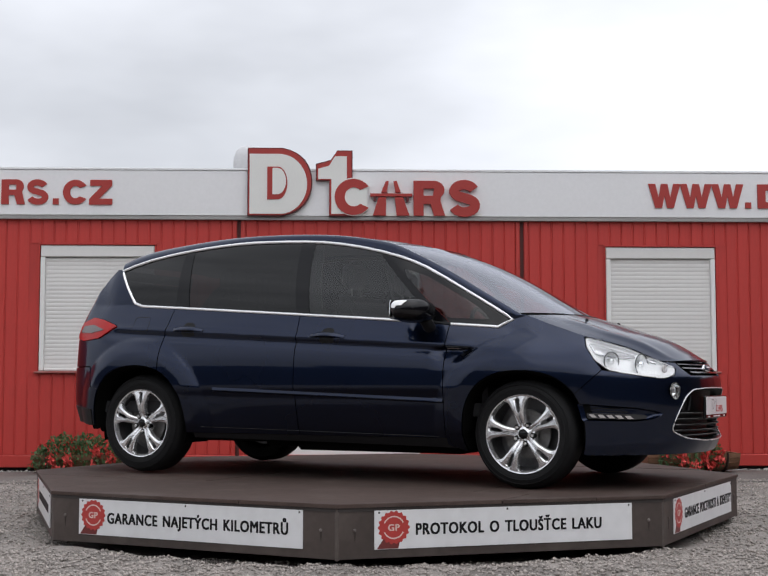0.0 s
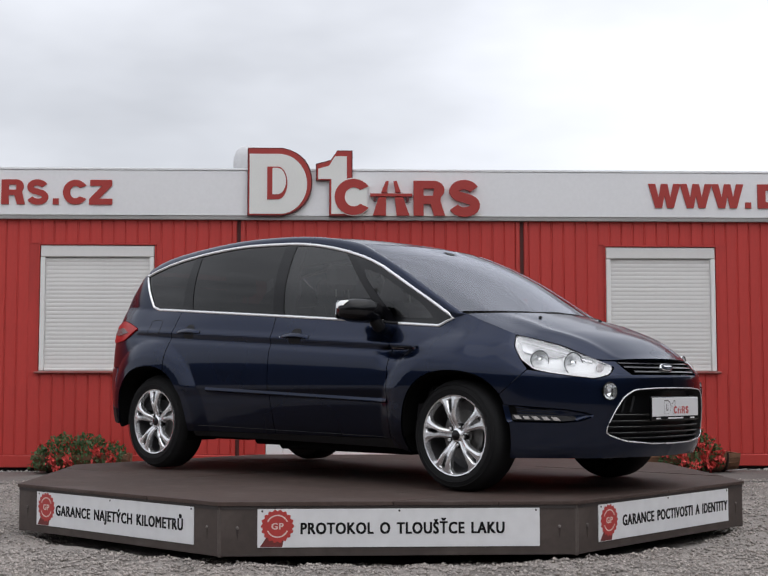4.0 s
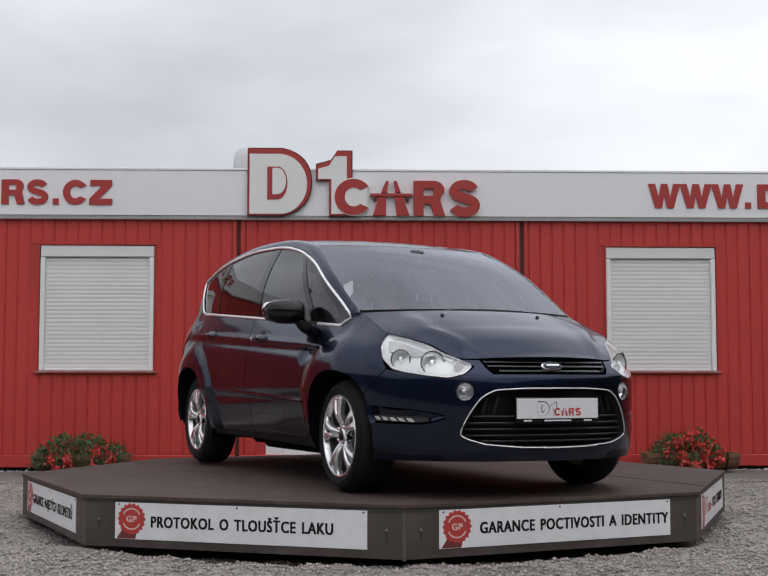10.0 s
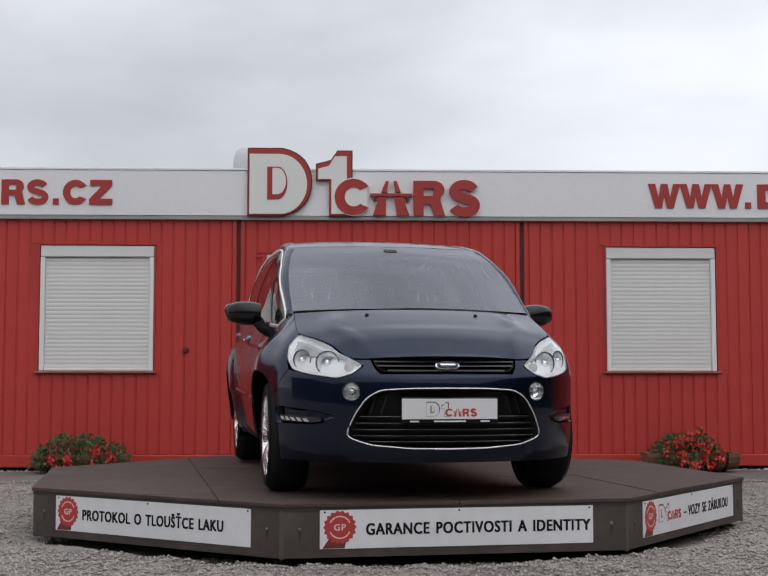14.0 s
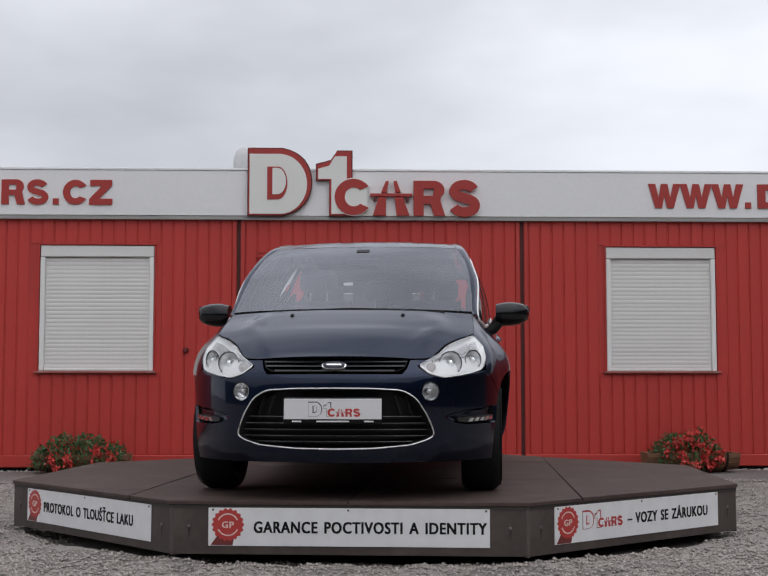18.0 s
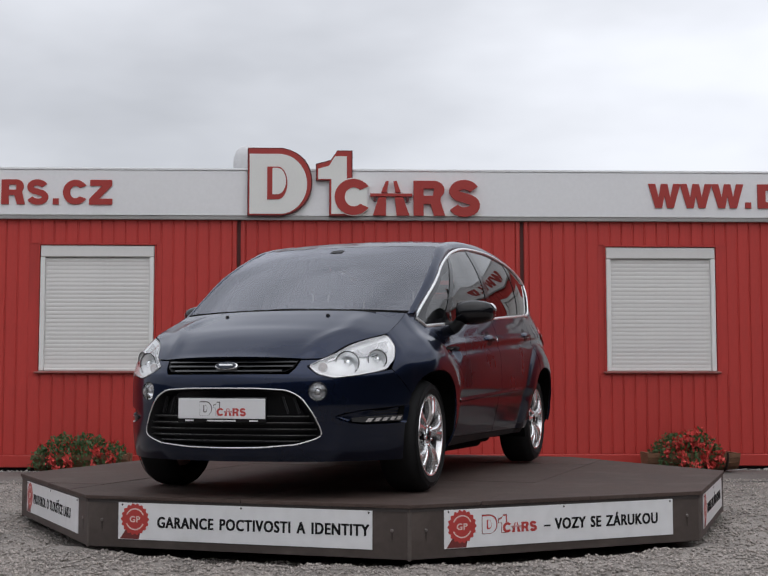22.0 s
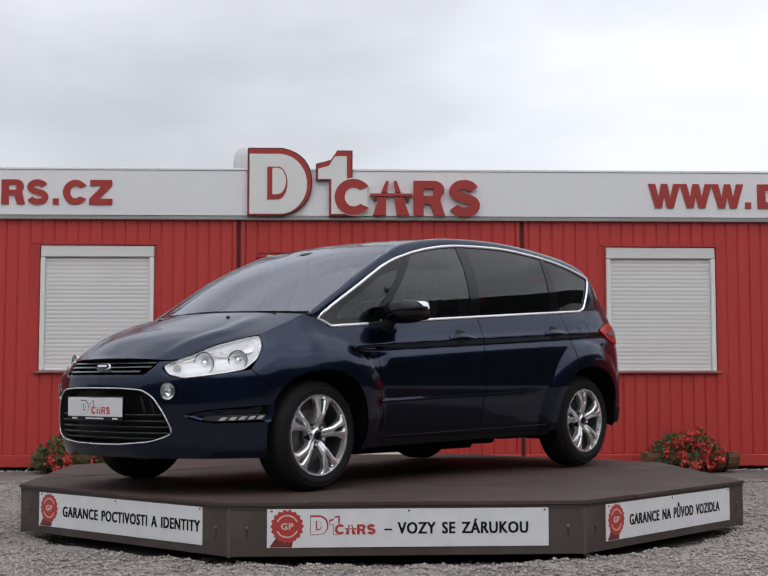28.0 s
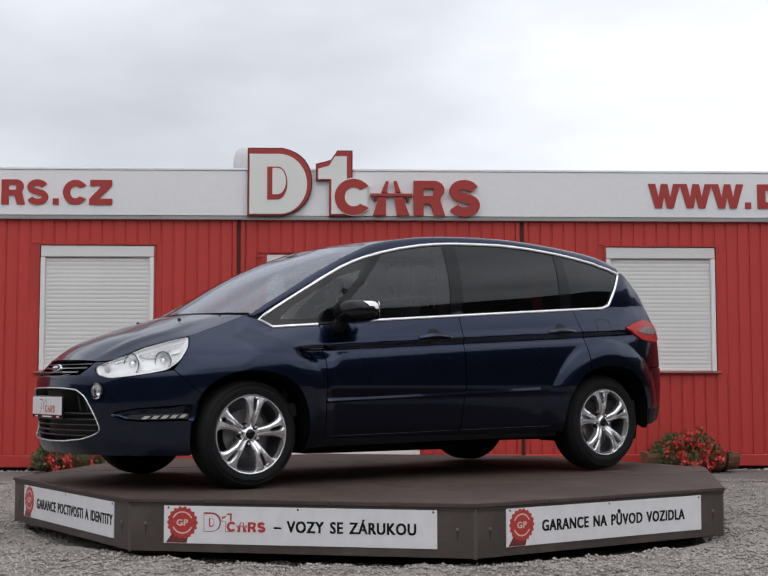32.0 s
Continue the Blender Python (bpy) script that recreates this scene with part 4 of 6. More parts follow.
def skin(s, z, lift=0.0):
    """A point of the body's skin: s metres along the plan from the nose (negative on the car's right), at height z, lifted outward."""
    k = abs(s)
    bx, by = float(np.interp(k, _arc, _dense[:, 0])), float(np.interp(k, _arc, _dense[:, 1]))
    tx, ty = float(np.interp(k, _arc, _tan[:, 0])), float(np.interp(k, _arc, _tan[:, 1]))
    n = math.hypot(tx, ty)
    nx, ny = ty / n, -tx / n
    end = nose_in(z) if nx > 0 else tail_in(z)
    inset = ny * ny * (by - side_y(bx, z, by)) + nx * nx * end - lift
    y = max(by - ny * inset, 0.0) if k > 1e-6 else 0.0
    return Vector((bx - nx * inset, math.copysign(y, s) if k > 1e-6 else 0.0, z))


def s_at_x(x, z=0.6):
    """Where along the plan the skin at height z has that x (front half to tail, on the sides)."""
    lo, hi = 0.05, S_END - 0.05
    for _ in range(34):
        m = (lo + hi) / 2
        if skin(m, z).x > x:
            lo = m
        else:
            hi = m
    return (lo + hi) / 2


def s_at_y(y, z):
    """Where along the nose the skin at height z is y metres from the centre line."""
    lo, hi = 0.0, 1.1
    for _ in range(30):
        m = (lo + hi) / 2
        if skin(m, z).y < y:
            lo = m
        else:
            hi = m
    return (lo + hi) / 2


def at_x(*pts):
    return [(s_at_x(x, z), z) for x, z in pts]


def at_y(*pts):
    return [(s_at_y(y, z), z) for y, z in pts]


def resample(loop, step, closed=True):
    out = []
    for (ax, az), (bx, bz) in zip(loop, loop[1:] + loop[:1] if closed else loop[1:]):
        n = max(1, int(math.hypot(bx - ax, bz - az) / step))
        out += [(ax + (bx - ax) * i / n, az + (bz - az) * i / n) for i in range(n)]
    return out if closed else out + [loop[-1]]


def rounded(loop, r, n=4):
    """The outline with its corners rounded."""
    out = []
    for i, p in enumerate(loop):
        a, b, c = Vector(loop[i - 1]), Vector(p), Vector(loop[(i + 1) % len(loop)])
        da, dc = min(r, (a - b).length * 0.45), min(r, (c - b).length * 0.45)
        u, v = b + (a - b).normalized() * da, b + (c - b).normalized() * dc
        out += [tuple(u * (1 - t) ** 2 + b * 2 * t * (1 - t) + v * t * t) for t in (k / n for k in range(n + 1))]
    return out


def within(p, lp):
    hit = False
    for (ax, ay), (bx, by) in zip(lp, lp[1:] + lp[:1]):
        if (ay > p[1]) != (by > p[1]) and p[0] < (bx - ax) * (p[1] - ay) / (by - ay) + ax:
            hit = not hit
    return hit


def cells_of(loops, d):
    """The cells near any point of the outlines, to keep the filling points off them."""
    out = set()
    for lp in loops:
        for q in lp:
            i, j = math.floor(q[0] / d), math.floor(q[1] / d)
            out.update((i + a, j + b) for a in (-1, 0, 1) for b in (-1, 0, 1))
    return out


def sheet(outline, holes=(), step=0.03, lift=0.0, rim=0.014, flip=False, fn=None):
    """A pressed panel on the body's skin: its outline and holes in (s, z), with folded rims of that depth."""
    from mathutils.geometry import delaunay_2d_cdt
    loops = [resample(list(outline), step)] + [resample(list(h), step * 0.7) for h in holes]
    co, edges = [], []
    for lp in loops:
        k = len(co)
        co += [Vector(p) for p in lp]
        edges += [(k + i, k + (i + 1) % len(lp)) for i in range(len(lp))]
    taken = cells_of(loops, step * 0.36)
    xs, zs = [p[0] for p in loops[0]], [p[1] for p in loops[0]]
    for i in range(int(min(xs) / step), int(max(xs) / step) + 1):
        for j in range(int(min(zs) / step), int(max(zs) / step) + 1):
            p = (i * step + (0.25 * step if j % 2 else 0), j * step)
            if (math.floor(p[0] / (step * 0.36)), math.floor(p[1] / (step * 0.36))) not in taken and within(p, loops[0]) and not any(within(p, h) for h in loops[1:]):
                co.append(Vector(p))
    vs, es, fs, *_ = delaunay_2d_cdt(co, edges, [], 0, 1e-7)
    bm = bmesh.new()
    fn = fn or skin
    pts = [fn(v.x, v.y, lift) for v in vs]
    lay = bm.verts.layers.float_vector.new("even")
    bv = [bm.verts.new(p) for p in pts]
    for v, b in zip(vs, bv):
        e = 0.007
        n = (fn(v.x + e, v.y, lift) - fn(v.x - e, v.y, lift)).cross(fn(v.x, v.y + e, lift) - fn(v.x, v.y - e, lift))
        n.normalize()
        b[lay] = n if n.dot(b.co - Vector((-1.4, 0, 0.6))) > 0 else -n
    for f in fs:
        c = sum((vs[i] for i in f), Vector((0, 0))) / len(f)
        if within(c, loops[0]) and not any(within(c, h) for h in loops[1:]):
            try:
                bm.faces.new([bv[i] for i in f])
            except ValueError:
                pass
    for v in [v for v in bm.verts if not v.link_faces]:
        bm.verts.remove(v)
    bm.normal_update()
    mean = sum((f.normal.dot(f.calc_center_median() - Vector((-1.4, 0, 0.6))) for f in bm.faces), 0.0)
    if mean < 0:
        bmesh.ops.reverse_faces(bm, faces=bm.faces)
        bm.normal_update()
    if rim:
        back = {}
        for e in [e for e in bm.edges if e.is_boundary]:
            a, b = e.link_loops[0].vert, e.link_loops[0].link_loop_next.vert
            for v in (a, b):
                if v not in back:
                    back[v] = v.co - v.normal * rim
        made = {v: bm.verts.new(c) for v, c in back.items()}
        for e in [e for e in bm.edges if e.is_boundary and e.verts[0] in back and e.verts[1] in back]:
            a, b = e.link_loops[0].vert, e.link_loops[0].link_loop_next.vert
            f = bm.faces.new((b, a, made[a], made[b]))
            f.smooth = False
    for f in bm.faces:
        f.smooth = len(f.verts) == 3
    return bm


def mirrored(loop):
    return [(-s, z) for s, z in reversed(loop)]


def car_part(name, bm, mat, parent=None, label="", smooth=True):
    """A part of the car; rims stay flat, skins smooth."""
    me = bpy.data.meshes.new(name)
    bm.normal_update()
    if smooth is True:
        for e in bm.edges:
            if len(e.link_faces) == 2 and e.link_faces[0].normal.angle(e.link_faces[1].normal, 0) > radians(42):
                e.smooth = False
        for f in bm.faces:
            f.smooth = True
    lay = bm.verts.layers.float_vector.get("even")
    even = []
    if lay:
        for f in bm.faces:
            for v in f.verts:
                n = v[lay]
                even.append(tuple(n) if len(f.verts) == 3 and n.length > 0.5 and n.dot(f.normal) > 0.3 else tuple(f.normal))
        bm.verts.layers.float_vector.remove(lay)
    bm.to_mesh(me)
    bm.free()
    if even:
        me.normals_split_custom_set(even)
    me.materials.append(mat)
    ob = new(name, me)
    ob.parent = parent or car
    if parent is None:
        ob.matrix_local = Matrix.Translation((FRONT_AXLE, CAR_SIDE, 0))
    return tagged(ob, label)


def both(name, outline, mat, holes=(), label="", **kw):
    """The same panel on the car's left and right side."""
    return [car_part(name, sheet(outline if sgn > 0 else mirrored(outline), [h if sgn > 0 else mirrored(h) for h in holes], **kw), mat, None, label) for sgn in (1, -1)]


def flip_y(bm):
    lay = bm.verts.layers.float_vector.get("even")
    for v in bm.verts:
        v.co.y = -v.co.y
        if lay:
            n = v[lay]
            v[lay] = (n.x, -n.y, n.z)
    bmesh.ops.reverse_faces(bm, faces=bm.faces)
    return bm


def grid(rows):
    """A smooth patch over rows of points."""
    bm = bmesh.new()
    vs = [[bm.verts.new(p) for p in r] for r in rows]
    for a, b in zip(vs, vs[1:]):
        for i in range(len(a) - 1):
            bm.faces.new((a[i], a[i + 1], b[i + 1], b[i]))
    bm.normal_update()
    if sum(f.normal.z + 0.3 * f.normal.x for f in bm.faces) < 0:
        bmesh.ops.reverse_faces(bm, faces=bm.faces)
    return bm


def curve_at(pts):
    """Points along a smooth 3D line by share of its length."""
    d = np.array([tuple(v) for v in smooth_line(pts, 12)])
    a = np.concatenate([[0], np.cumsum(np.linalg.norm(np.diff(d, axis=0), axis=1))])
    return lambda t: Vector([float(np.interp(t * a[-1], a, d[:, i])) for i in range(3)])


def crown(edge, u, bx, bz, n=24, p=2.2):
    """A line across the car from one edge to the other, arched forward by bx and up by bz."""
    e = edge
    return [Vector((e.x + bx * (1 - abs(v) ** p), v * e.y, e.z + bz * (1 - abs(v) ** p))) for v in (2 * i / n - 1 for i in range(n + 1))]


car = empty("car", pose(0, 0, TABLE_TOP, 0, 0, CAR_START))
tagged(car, "dark blue metallic people carrier with chrome window trim", "car")

# ---- car: outlines on the skin ----
S = s_at_x
hood_line = at_y((0.42, 0.752), (0.50, 0.758)) + at_x((0.66, 0.786), (0.56, 0.833), (0.45, 0.869), (0.34, 0.900), (0.22, 0.942), (0.08, 0.992), (-0.03, 1.035))


def arch(hub, r, z_lo, x_front=True, n=22):
    """The wheel opening, from its front foot over the top to its rear foot."""
    a0 = math.asin(min(1, (z_lo - hub[1]) / r))
    out = []
    for i in range(n + 1):
        a = a0 + (math.pi - 2 * a0) * i / n
        q = r + (0.022 * math.sin(2 * a) ** 2 if math.sin(a) > 0 else 0.0)
        out.append((hub[0] + q * math.cos(a), hub[1] + q * math.sin(a)))
    return out


def crossing(pts, x):
    """Where a wheel opening's line passes that x, above the hub."""
    for (ax, az), (bx, bz) in zip(pts, pts[1:]):
        if (ax - x) * (bx - x) <= 0 and min(az, bz) > 0.35:
            return (x, az + (bz - az) * (x - ax) / (bx - ax or 1))


F_R, R_R = 0.378, 0.402
f_arch = arch(F_HUB, F_R, 0.21, n=44)
lamp = at_x((0.345, 0.892), (0.45, 0.863), (0.56, 0.827), (0.66, 0.780)) + at_y((0.50, 0.751), (0.445, 0.716), (0.50, 0.672), (0.575, 0.652), (0.66, 0.664), (0.735, 0.682), (0.78, 0.70)) + at_x((0.425, 0.757), (0.37, 0.835))
lamp = rounded(lamp, 0.02, 3)
low = [p for p in f_arch if p[0] > 0.0]
split = [p for p in low if p[1] < 0.565]
rest_f = [p for p in f_arch if not (p[0] > 0.0 and p[1] < 0.57)]
joint = split[-1]
bump_half = at_y((0.36, 0.668), (0.385, 0.700), (0.398, 0.744), (0.486, 0.7465), (0.437, 0.714), (0.445, 0.703)) + [p for p in at_y((0.50, 0.666), (0.575, 0.645), (0.66, 0.657), (0.735, 0.676))] + at_x((0.465, 0.697)) + at_x(*[(x, z) for x, z in reversed(split)]) + at_x((0.37, 0.205)) + [(S(0.37, 0.205) * q, 0.205) for q in (0.8, 0.6, 0.4, 0.2)]
bumper = [(0, 0.668)] + bump_half + [(0, 0.203)] + [(-s, z) for s, z in reversed(bump_half)]
mouth_half = at_y((0.36, 0.585), (0.43, 0.545), (0.485, 0.46), (0.52, 0.375), (0.522, 0.345), (0.49, 0.325), (0.40, 0.297), (0.2, 0.280))
mouth = [(0, 0.595)] + at_y((0.2, 0.594)) + mouth_half + [(0, 0.277)] + [(-s, z) for s, z in reversed(at_y((0.2, 0.594)) + mouth_half)]
fog_c = s_at_y(0.505, 0.578)
fog = [(fog_c + 0.050 * math.cos(a), 0.578 + 0.052 * math.sin(a)) for a in (2 * math.pi * i / 20 for i in range(20))]
duct = rounded(at_x((0.335, 0.505), (0.36, 0.405)) + at_y((0.70, 0.400), (0.64, 0.409), (0.595, 0.428), (0.580, 0.446), (0.62, 0.462), (0.70, 0.480)), 0.012, 2)

fender = at_x((joint[0], joint[1] + 0.006), (0.462, 0.702), (0.418, 0.757), (0.362, 0.836), (0.338, 0.893)) + [p for p in hood_line[5:]] + at_x((-0.098, 1.012), (-0.185, 0.958), (-0.497, 0.980), (-0.497, 0.52), (-0.497, 0.25)) + at_x(*[(x, z) for x, z in reversed(rest_f) if x > -0.40])
zb = belt_z
fdoor = at_x((-0.503, 0.980), (-0.73, zb(-0.73) - 0.006), (-1.1, zb(-1.1) - 0.006), (-1.564, zb(-1.564) - 0.006), (-1.572, 0.6), (-1.565, 0.29), (-0.503, 0.29), (-0.503, 0.6))
rd_arch = [(x, z) for x, z in arch(R_HUB, R_R, 0.29, n=40) if x > -2.643]
rdoor = at_x((-1.570, zb(-1.57) - 0.006), (-2.1, zb(-2.1) - 0.006), (-2.60, zb(-2.6) - 0.006), (-2.643, 0.93), (-2.645, 0.80)) + at_x(crossing(arch(R_HUB, R_R, 0.29, n=40), -2.6435)) + at_x(*reversed(rd_arch)) + at_x((-2.38, 0.29), (-1.571, 0.29), (-1.578, 0.6))
sill = at_x((-0.40, 0.286), (-2.40, 0.286), (-2.40, 0.256), (-1.4, 0.245), (-0.40, 0.228))
tail_lamp = rounded(at_x((-3.08, 1.03), (-3.22, 1.075), (-3.36, 1.10)) + [(S(-3.50, 1.06), 1.06), (S(-3.56, 0.96), 0.96), (S(-3.44, 0.93), 0.93)] + at_x((-3.25, 0.945)), 0.02, 3)
qa = [(x, z) for x, z in arch(R_HUB, R_R, 0.40, n=40) if x < -2.655]
rear_top = at_x((-2.605, zb(-2.6) - 0.006), (-2.92, zb(-2.92) - 0.008), (-2.997, 1.187), (-3.087, 1.31), (-3.168, 1.436))
d_edge = [(S(-3.195, 1.446), 1.446), (S(-3.25, 1.43), 1.43), (S(-3.33, 1.375), 1.375), (S(-3.43, 1.27), 1.27), (S(-3.53, 1.14), 1.14)]
quarter = rear_top + d_edge + [(S(-3.56, 1.08), 1.08), (S(-3.60, 0.94), 0.94), (S(-3.60, 0.745), 0.745)] + at_x((-3.32, 0.745), (-3.272, 0.60)) + at_x(*[(x, z) for x, z in reversed(qa) if z > 0.55]) + at_x(crossing(arch(R_HUB, R_R, 0.29, n=40), -2.653)) + at_x((-2.652, 0.80), (-2.650, 0.93))
rb = [(x, z) for x, z in arch(R_HUB, R_R, 0.33, n=40) if x < -2.85 and z < 0.59]
rear_bumper_half = at_x((-3.275, 0.594), (-3.322, 0.738)) + [(S(-3.60, 0.738), 0.738), (S_END - 0.001, 0.738), (S_END - 0.001, 0.37)] + at_x((-3.45, 0.36), (-3.27, 0.335)) + at_x(*reversed(rb))

# ---- car: painted panels ----
front_bumper = car_part("front_bumper", sheet(bumper, [mouth, fog, mirrored(fog), duct, mirrored(duct)], step=0.017), PAINT)
both("front_fender", fender, PAINT, holes=(), step=0.017)
front_doors = both("front_door", fdoor, PAINT, step=0.017)
rear_doors = both("rear_door", rdoor, PAINT, step=0.017)
both("rear_quarter", quarter, PAINT, holes=(tail_lamp,), step=0.017)
for hub, r in ((F_HUB, F_R), (R_HUB, R_R)):
    lip_in, lip_out = arch(hub, r - 0.006, 0.30, n=36), arch(hub, r + 0.05, 0.30, n=36)
    both("arch_lip", at_x(*(lip_out + lip_in[::-1])), UNDER, step=0.04, lift=-0.012, rim=0.12, label="black folded arch lip")
both("sill", sill, PLASTIC, step=0.04, lift=-0.004)
both("rear_bumper", rear_bumper_half, PAINT, step=0.04, lift=0.004)
both("joint_backing", [(S(-3.30, 0.74), 0.775), (S(-3.62, 0.74), 0.775), (S(-3.62, 0.74), 0.70), (S(-3.30, 0.74), 0.70)], UNDER, step=0.04, lift=-0.012, rim=0.0, label="dark joint under the quarter panel")
both("bumper_valance", at_x((-3.27, 0.44), (-3.45, 0.455), (-3.62, 0.46), (-3.62, 0.355), (-3.45, 0.345), (-3.265, 0.325)), PLASTIC, step=0.04, lift=0.010, label="black lower bumper edge")
rear_w = S_END - S(-3.62, 0.9)


def across(z, lift=0.0, n=12, share=1.0):
    """A line round the tail at height z, from one rear corner to the other."""
    return [skin(S_END - rear_w * share * k / n, z, lift) for k in range(n, 0, -1)] + [skin(-(S_END - rear_w * share * k / n), z, lift) for k in range(n + 1)]


tailgate = car_part("tailgate", grid([across(z) for z in (0.745, 0.85, 0.95, 1.05, 1.13)]), PAINT)
rear_screen = car_part("rear_screen", grid([across(z) for z in (1.135, 1.22, 1.31, 1.40)]), GLASS_REAR, tailgate, "dark tinted rear screen")
rear_screen.visible_shadow = False
car_part("tailgate_header", grid([across(z) for z in (1.405, 1.44, 1.47)]), PAINT, tailgate)

# bonnet: its edges lie on the wings' upper edges
bon = curve_at([skin(s, z) for s, z in hood_line])
bx_of, bz_of = table_of((0, 0.075), (0.5, 0.10), (1, 0.15)), table_of((0, 0.012), (0.15, 0.035), (0.5, 0.052), (0.85, 0.035), (1, 0.018))


def bonnet_row(u, n=40):
    row = []
    e = bon(u)
    for i in range(n + 1):
        v = 2 * i / n - 1
        q = 1 - abs(v) ** 2.3
        ridge = 0.013 * math.exp(-((abs(v) - 0.80 + 0.12 * u) / 0.07) ** 2) * ease(0.0, 0.25, u) * ease(1.0, 0.72, u)
        row.append(Vector((e.x + bx_of(u) * q, v * (e.y - 0.003), e.z + bz_of(u) * q + ridge + 0.001)))
    return row


bonnet_rows = [bonnet_row(i / 34 * 0.992) for i in range(35)]
lip = [[p + Vector((-0.01 if k else 0, 0, -0.012 * k)) for p in bonnet_rows[0]] for k in (1, 0)]
bonnet = car_part("bonnet", grid([lip[0]] + bonnet_rows), PAINT)

# windscreen, roof and the pillars beside them
screen_edge = curve_at([(-0.055, 0.722, 1.036), (-0.28, 0.716, 1.170), (-0.52, 0.698, 1.312), (-0.76, 0.662, 1.434), (-0.98, 0.612, 1.527)])
roof_edge = curve_at([(-0.985, 0.611, 1.529), (-1.2, 0.580, 1.575), (-1.5, 0.558, 1.612), (-1.9, 0.545, 1.632), (-2.3, 0.538, 1.630), (-2.7, 0.550, 1.600), (-3.02, 0.560, 1.560), (-3.22, 0.560, 1.500)])
sbx = table_of((0, 0.155), (1, 0.11))
screen_bow = table_of((0, 0.012), (0.6, 0.014), (1, 0.004))
screen = car_part("windscreen", grid([crown(screen_edge(i / 20), i / 20, sbx(i / 20), screen_bow(i / 20)) for i in range(21)]), SCREEN, None, "clear raked windscreen")
screen.visible_shadow = False
rbx = table_of((0, 0.11), (0.2, 0.06), (0.45, 0.0), (1, -0.05))
car_part("roof", grid([crown(roof_edge(i / 30), 0, rbx(i / 30), 0.004 + 0.016 * min(1, i / 9), p=2.4) for i in range(31)]), PAINT)
cowl = [bonnet_rows[-1]] + [[p + Vector((-0.012, 0, -0.022)) for p in bonnet_rows[-1]], [p + Vector((0.004, 0, -0.012)) for p in crown(screen_edge(0), 0, 0.155, 0.012, n=40)], crown(screen_edge(0.004), 0, 0.155, 0.013, n=40)]
band = [[Vector(p) for p in crown(screen_edge(u), u, sbx(u), screen_bow(u))] for u in (0.0, 0.022)]
car_part("windscreen_frit", grid([[p + Vector((0.001, 0, 0.003)) for p in r] for r in band]), UNDER, screen, "black printed lower edge")
patch = [[p + Vector((0.001, 0, 0.003)) for p in crown(screen_edge(u), u, sbx(u), screen_bow(u), n=60)[28:33]] for u in (0.86, 0.89, 0.92)]
car_part("sensor_patch", grid(patch), PLASTIC, screen, "black rain sensor patch")
car_part("cowl", grid(cowl), PLASTIC, None, "black plastic cowl under the windscreen")

# the window band on each side, as heights over x
top_z = table_of((-0.10, 1.012), (-0.225, 1.087), (-0.427, 1.207), (-0.68, 1.348), (-0.86, 1.423), (-1.027, 1.474), (-1.356, 1.544), (-1.606, 1.572), (-1.9, 1.584), (-2.06, 1.587), (-2.2, 1.582), (-2.515, 1.557), (-2.91, 1.500), (-3.165, 1.435))
top_xs = (-0.10, -0.22, -0.32, -0.43, -0.56, -0.70, -0.80, -0.90, -1.05, -1.2, -1.37, -1.5, -1.63, -1.78, -1.93, -2.05, -2.17, -2.3, -2.45, -2.58, -2.75, -2.91, -3.05, -3.165)
for sgn in (1, -1):
    lo = [skin(S(x, top_z(x)), top_z(x)) for x in top_xs]
    outer_at, inner_at = curve_at(lo), curve_at([tuple(screen_edge(k / 8)) for k in range(9)] + [tuple(roof_edge(k / 16)) for k in range(1, 17)])
    root = skin(S(-0.035, 1.030), 1.030)
    rows = [[root + (bonnet_rows[-1][-1] - root) * k for k in (0, 0.12, 0.3, 0.5, 0.7, 0.88, 1)]]
    for i in range(61):
        a, b = outer_at(i / 60), inner_at(i / 60)
        d = b - a
        nrm = Vector((0.25, 0.62, 0.74)).normalized()
        rows.append([a + d * k + nrm * (0.030 * 4 * k * (1 - k)) * min(1, d.length / 0.1) for k in (0, 0.12, 0.3, 0.5, 0.7, 0.88, 1)])
    bm = grid(rows)
    car_part("roof_rail", bm if sgn > 0 else flip_y(bm), PAINT, None, "painted pillar and roof side")

win_bottom = [(-0.105, 1.008), (-0.185, 0.964), (-0.53, 0.990), (-0.73, 1.010), (-1.58, 1.072), (-2.67, 1.150), (-2.91, 1.166), (-2.985, 1.19), (-3.075, 1.31), (-3.148, 1.418), (-3.158, 1.433)]
win_top = [(x, top_z(x) - 0.002) for x in reversed(top_xs[1:-1])]
frame_loop = win_bottom + win_top
pillars = {"a": ((-0.585, 0.996), (-0.500, 0.990), (-0.985, 1.450), (-1.06, 1.474)), "b": ((-1.50, 1.068), (-1.60, 1.073), (-1.665, 1.572), (-1.56, 1.564)), "c": ((-2.48, 1.138), (-2.60, 1.146), (-2.60, 1.544), (-2.53, 1.551))}


def between(x0b, x0t, x1b, x1t, n=10):
    """The part of the window band between two slanted lines, each given by its foot and its head."""
    bot = table_of(*[(x, z) for x, z in win_bottom[:7]])
    lo = [x0b + (x1b - x0b) * i / n for i in range(n + 1)]
    hi = [x1t + (x0t - x1t) * i / n for i in range(n + 1)]
    return [(x, bot(x) + 0.006) for x in lo] + [(x, top_z(x) - 0.006) for x in hi]


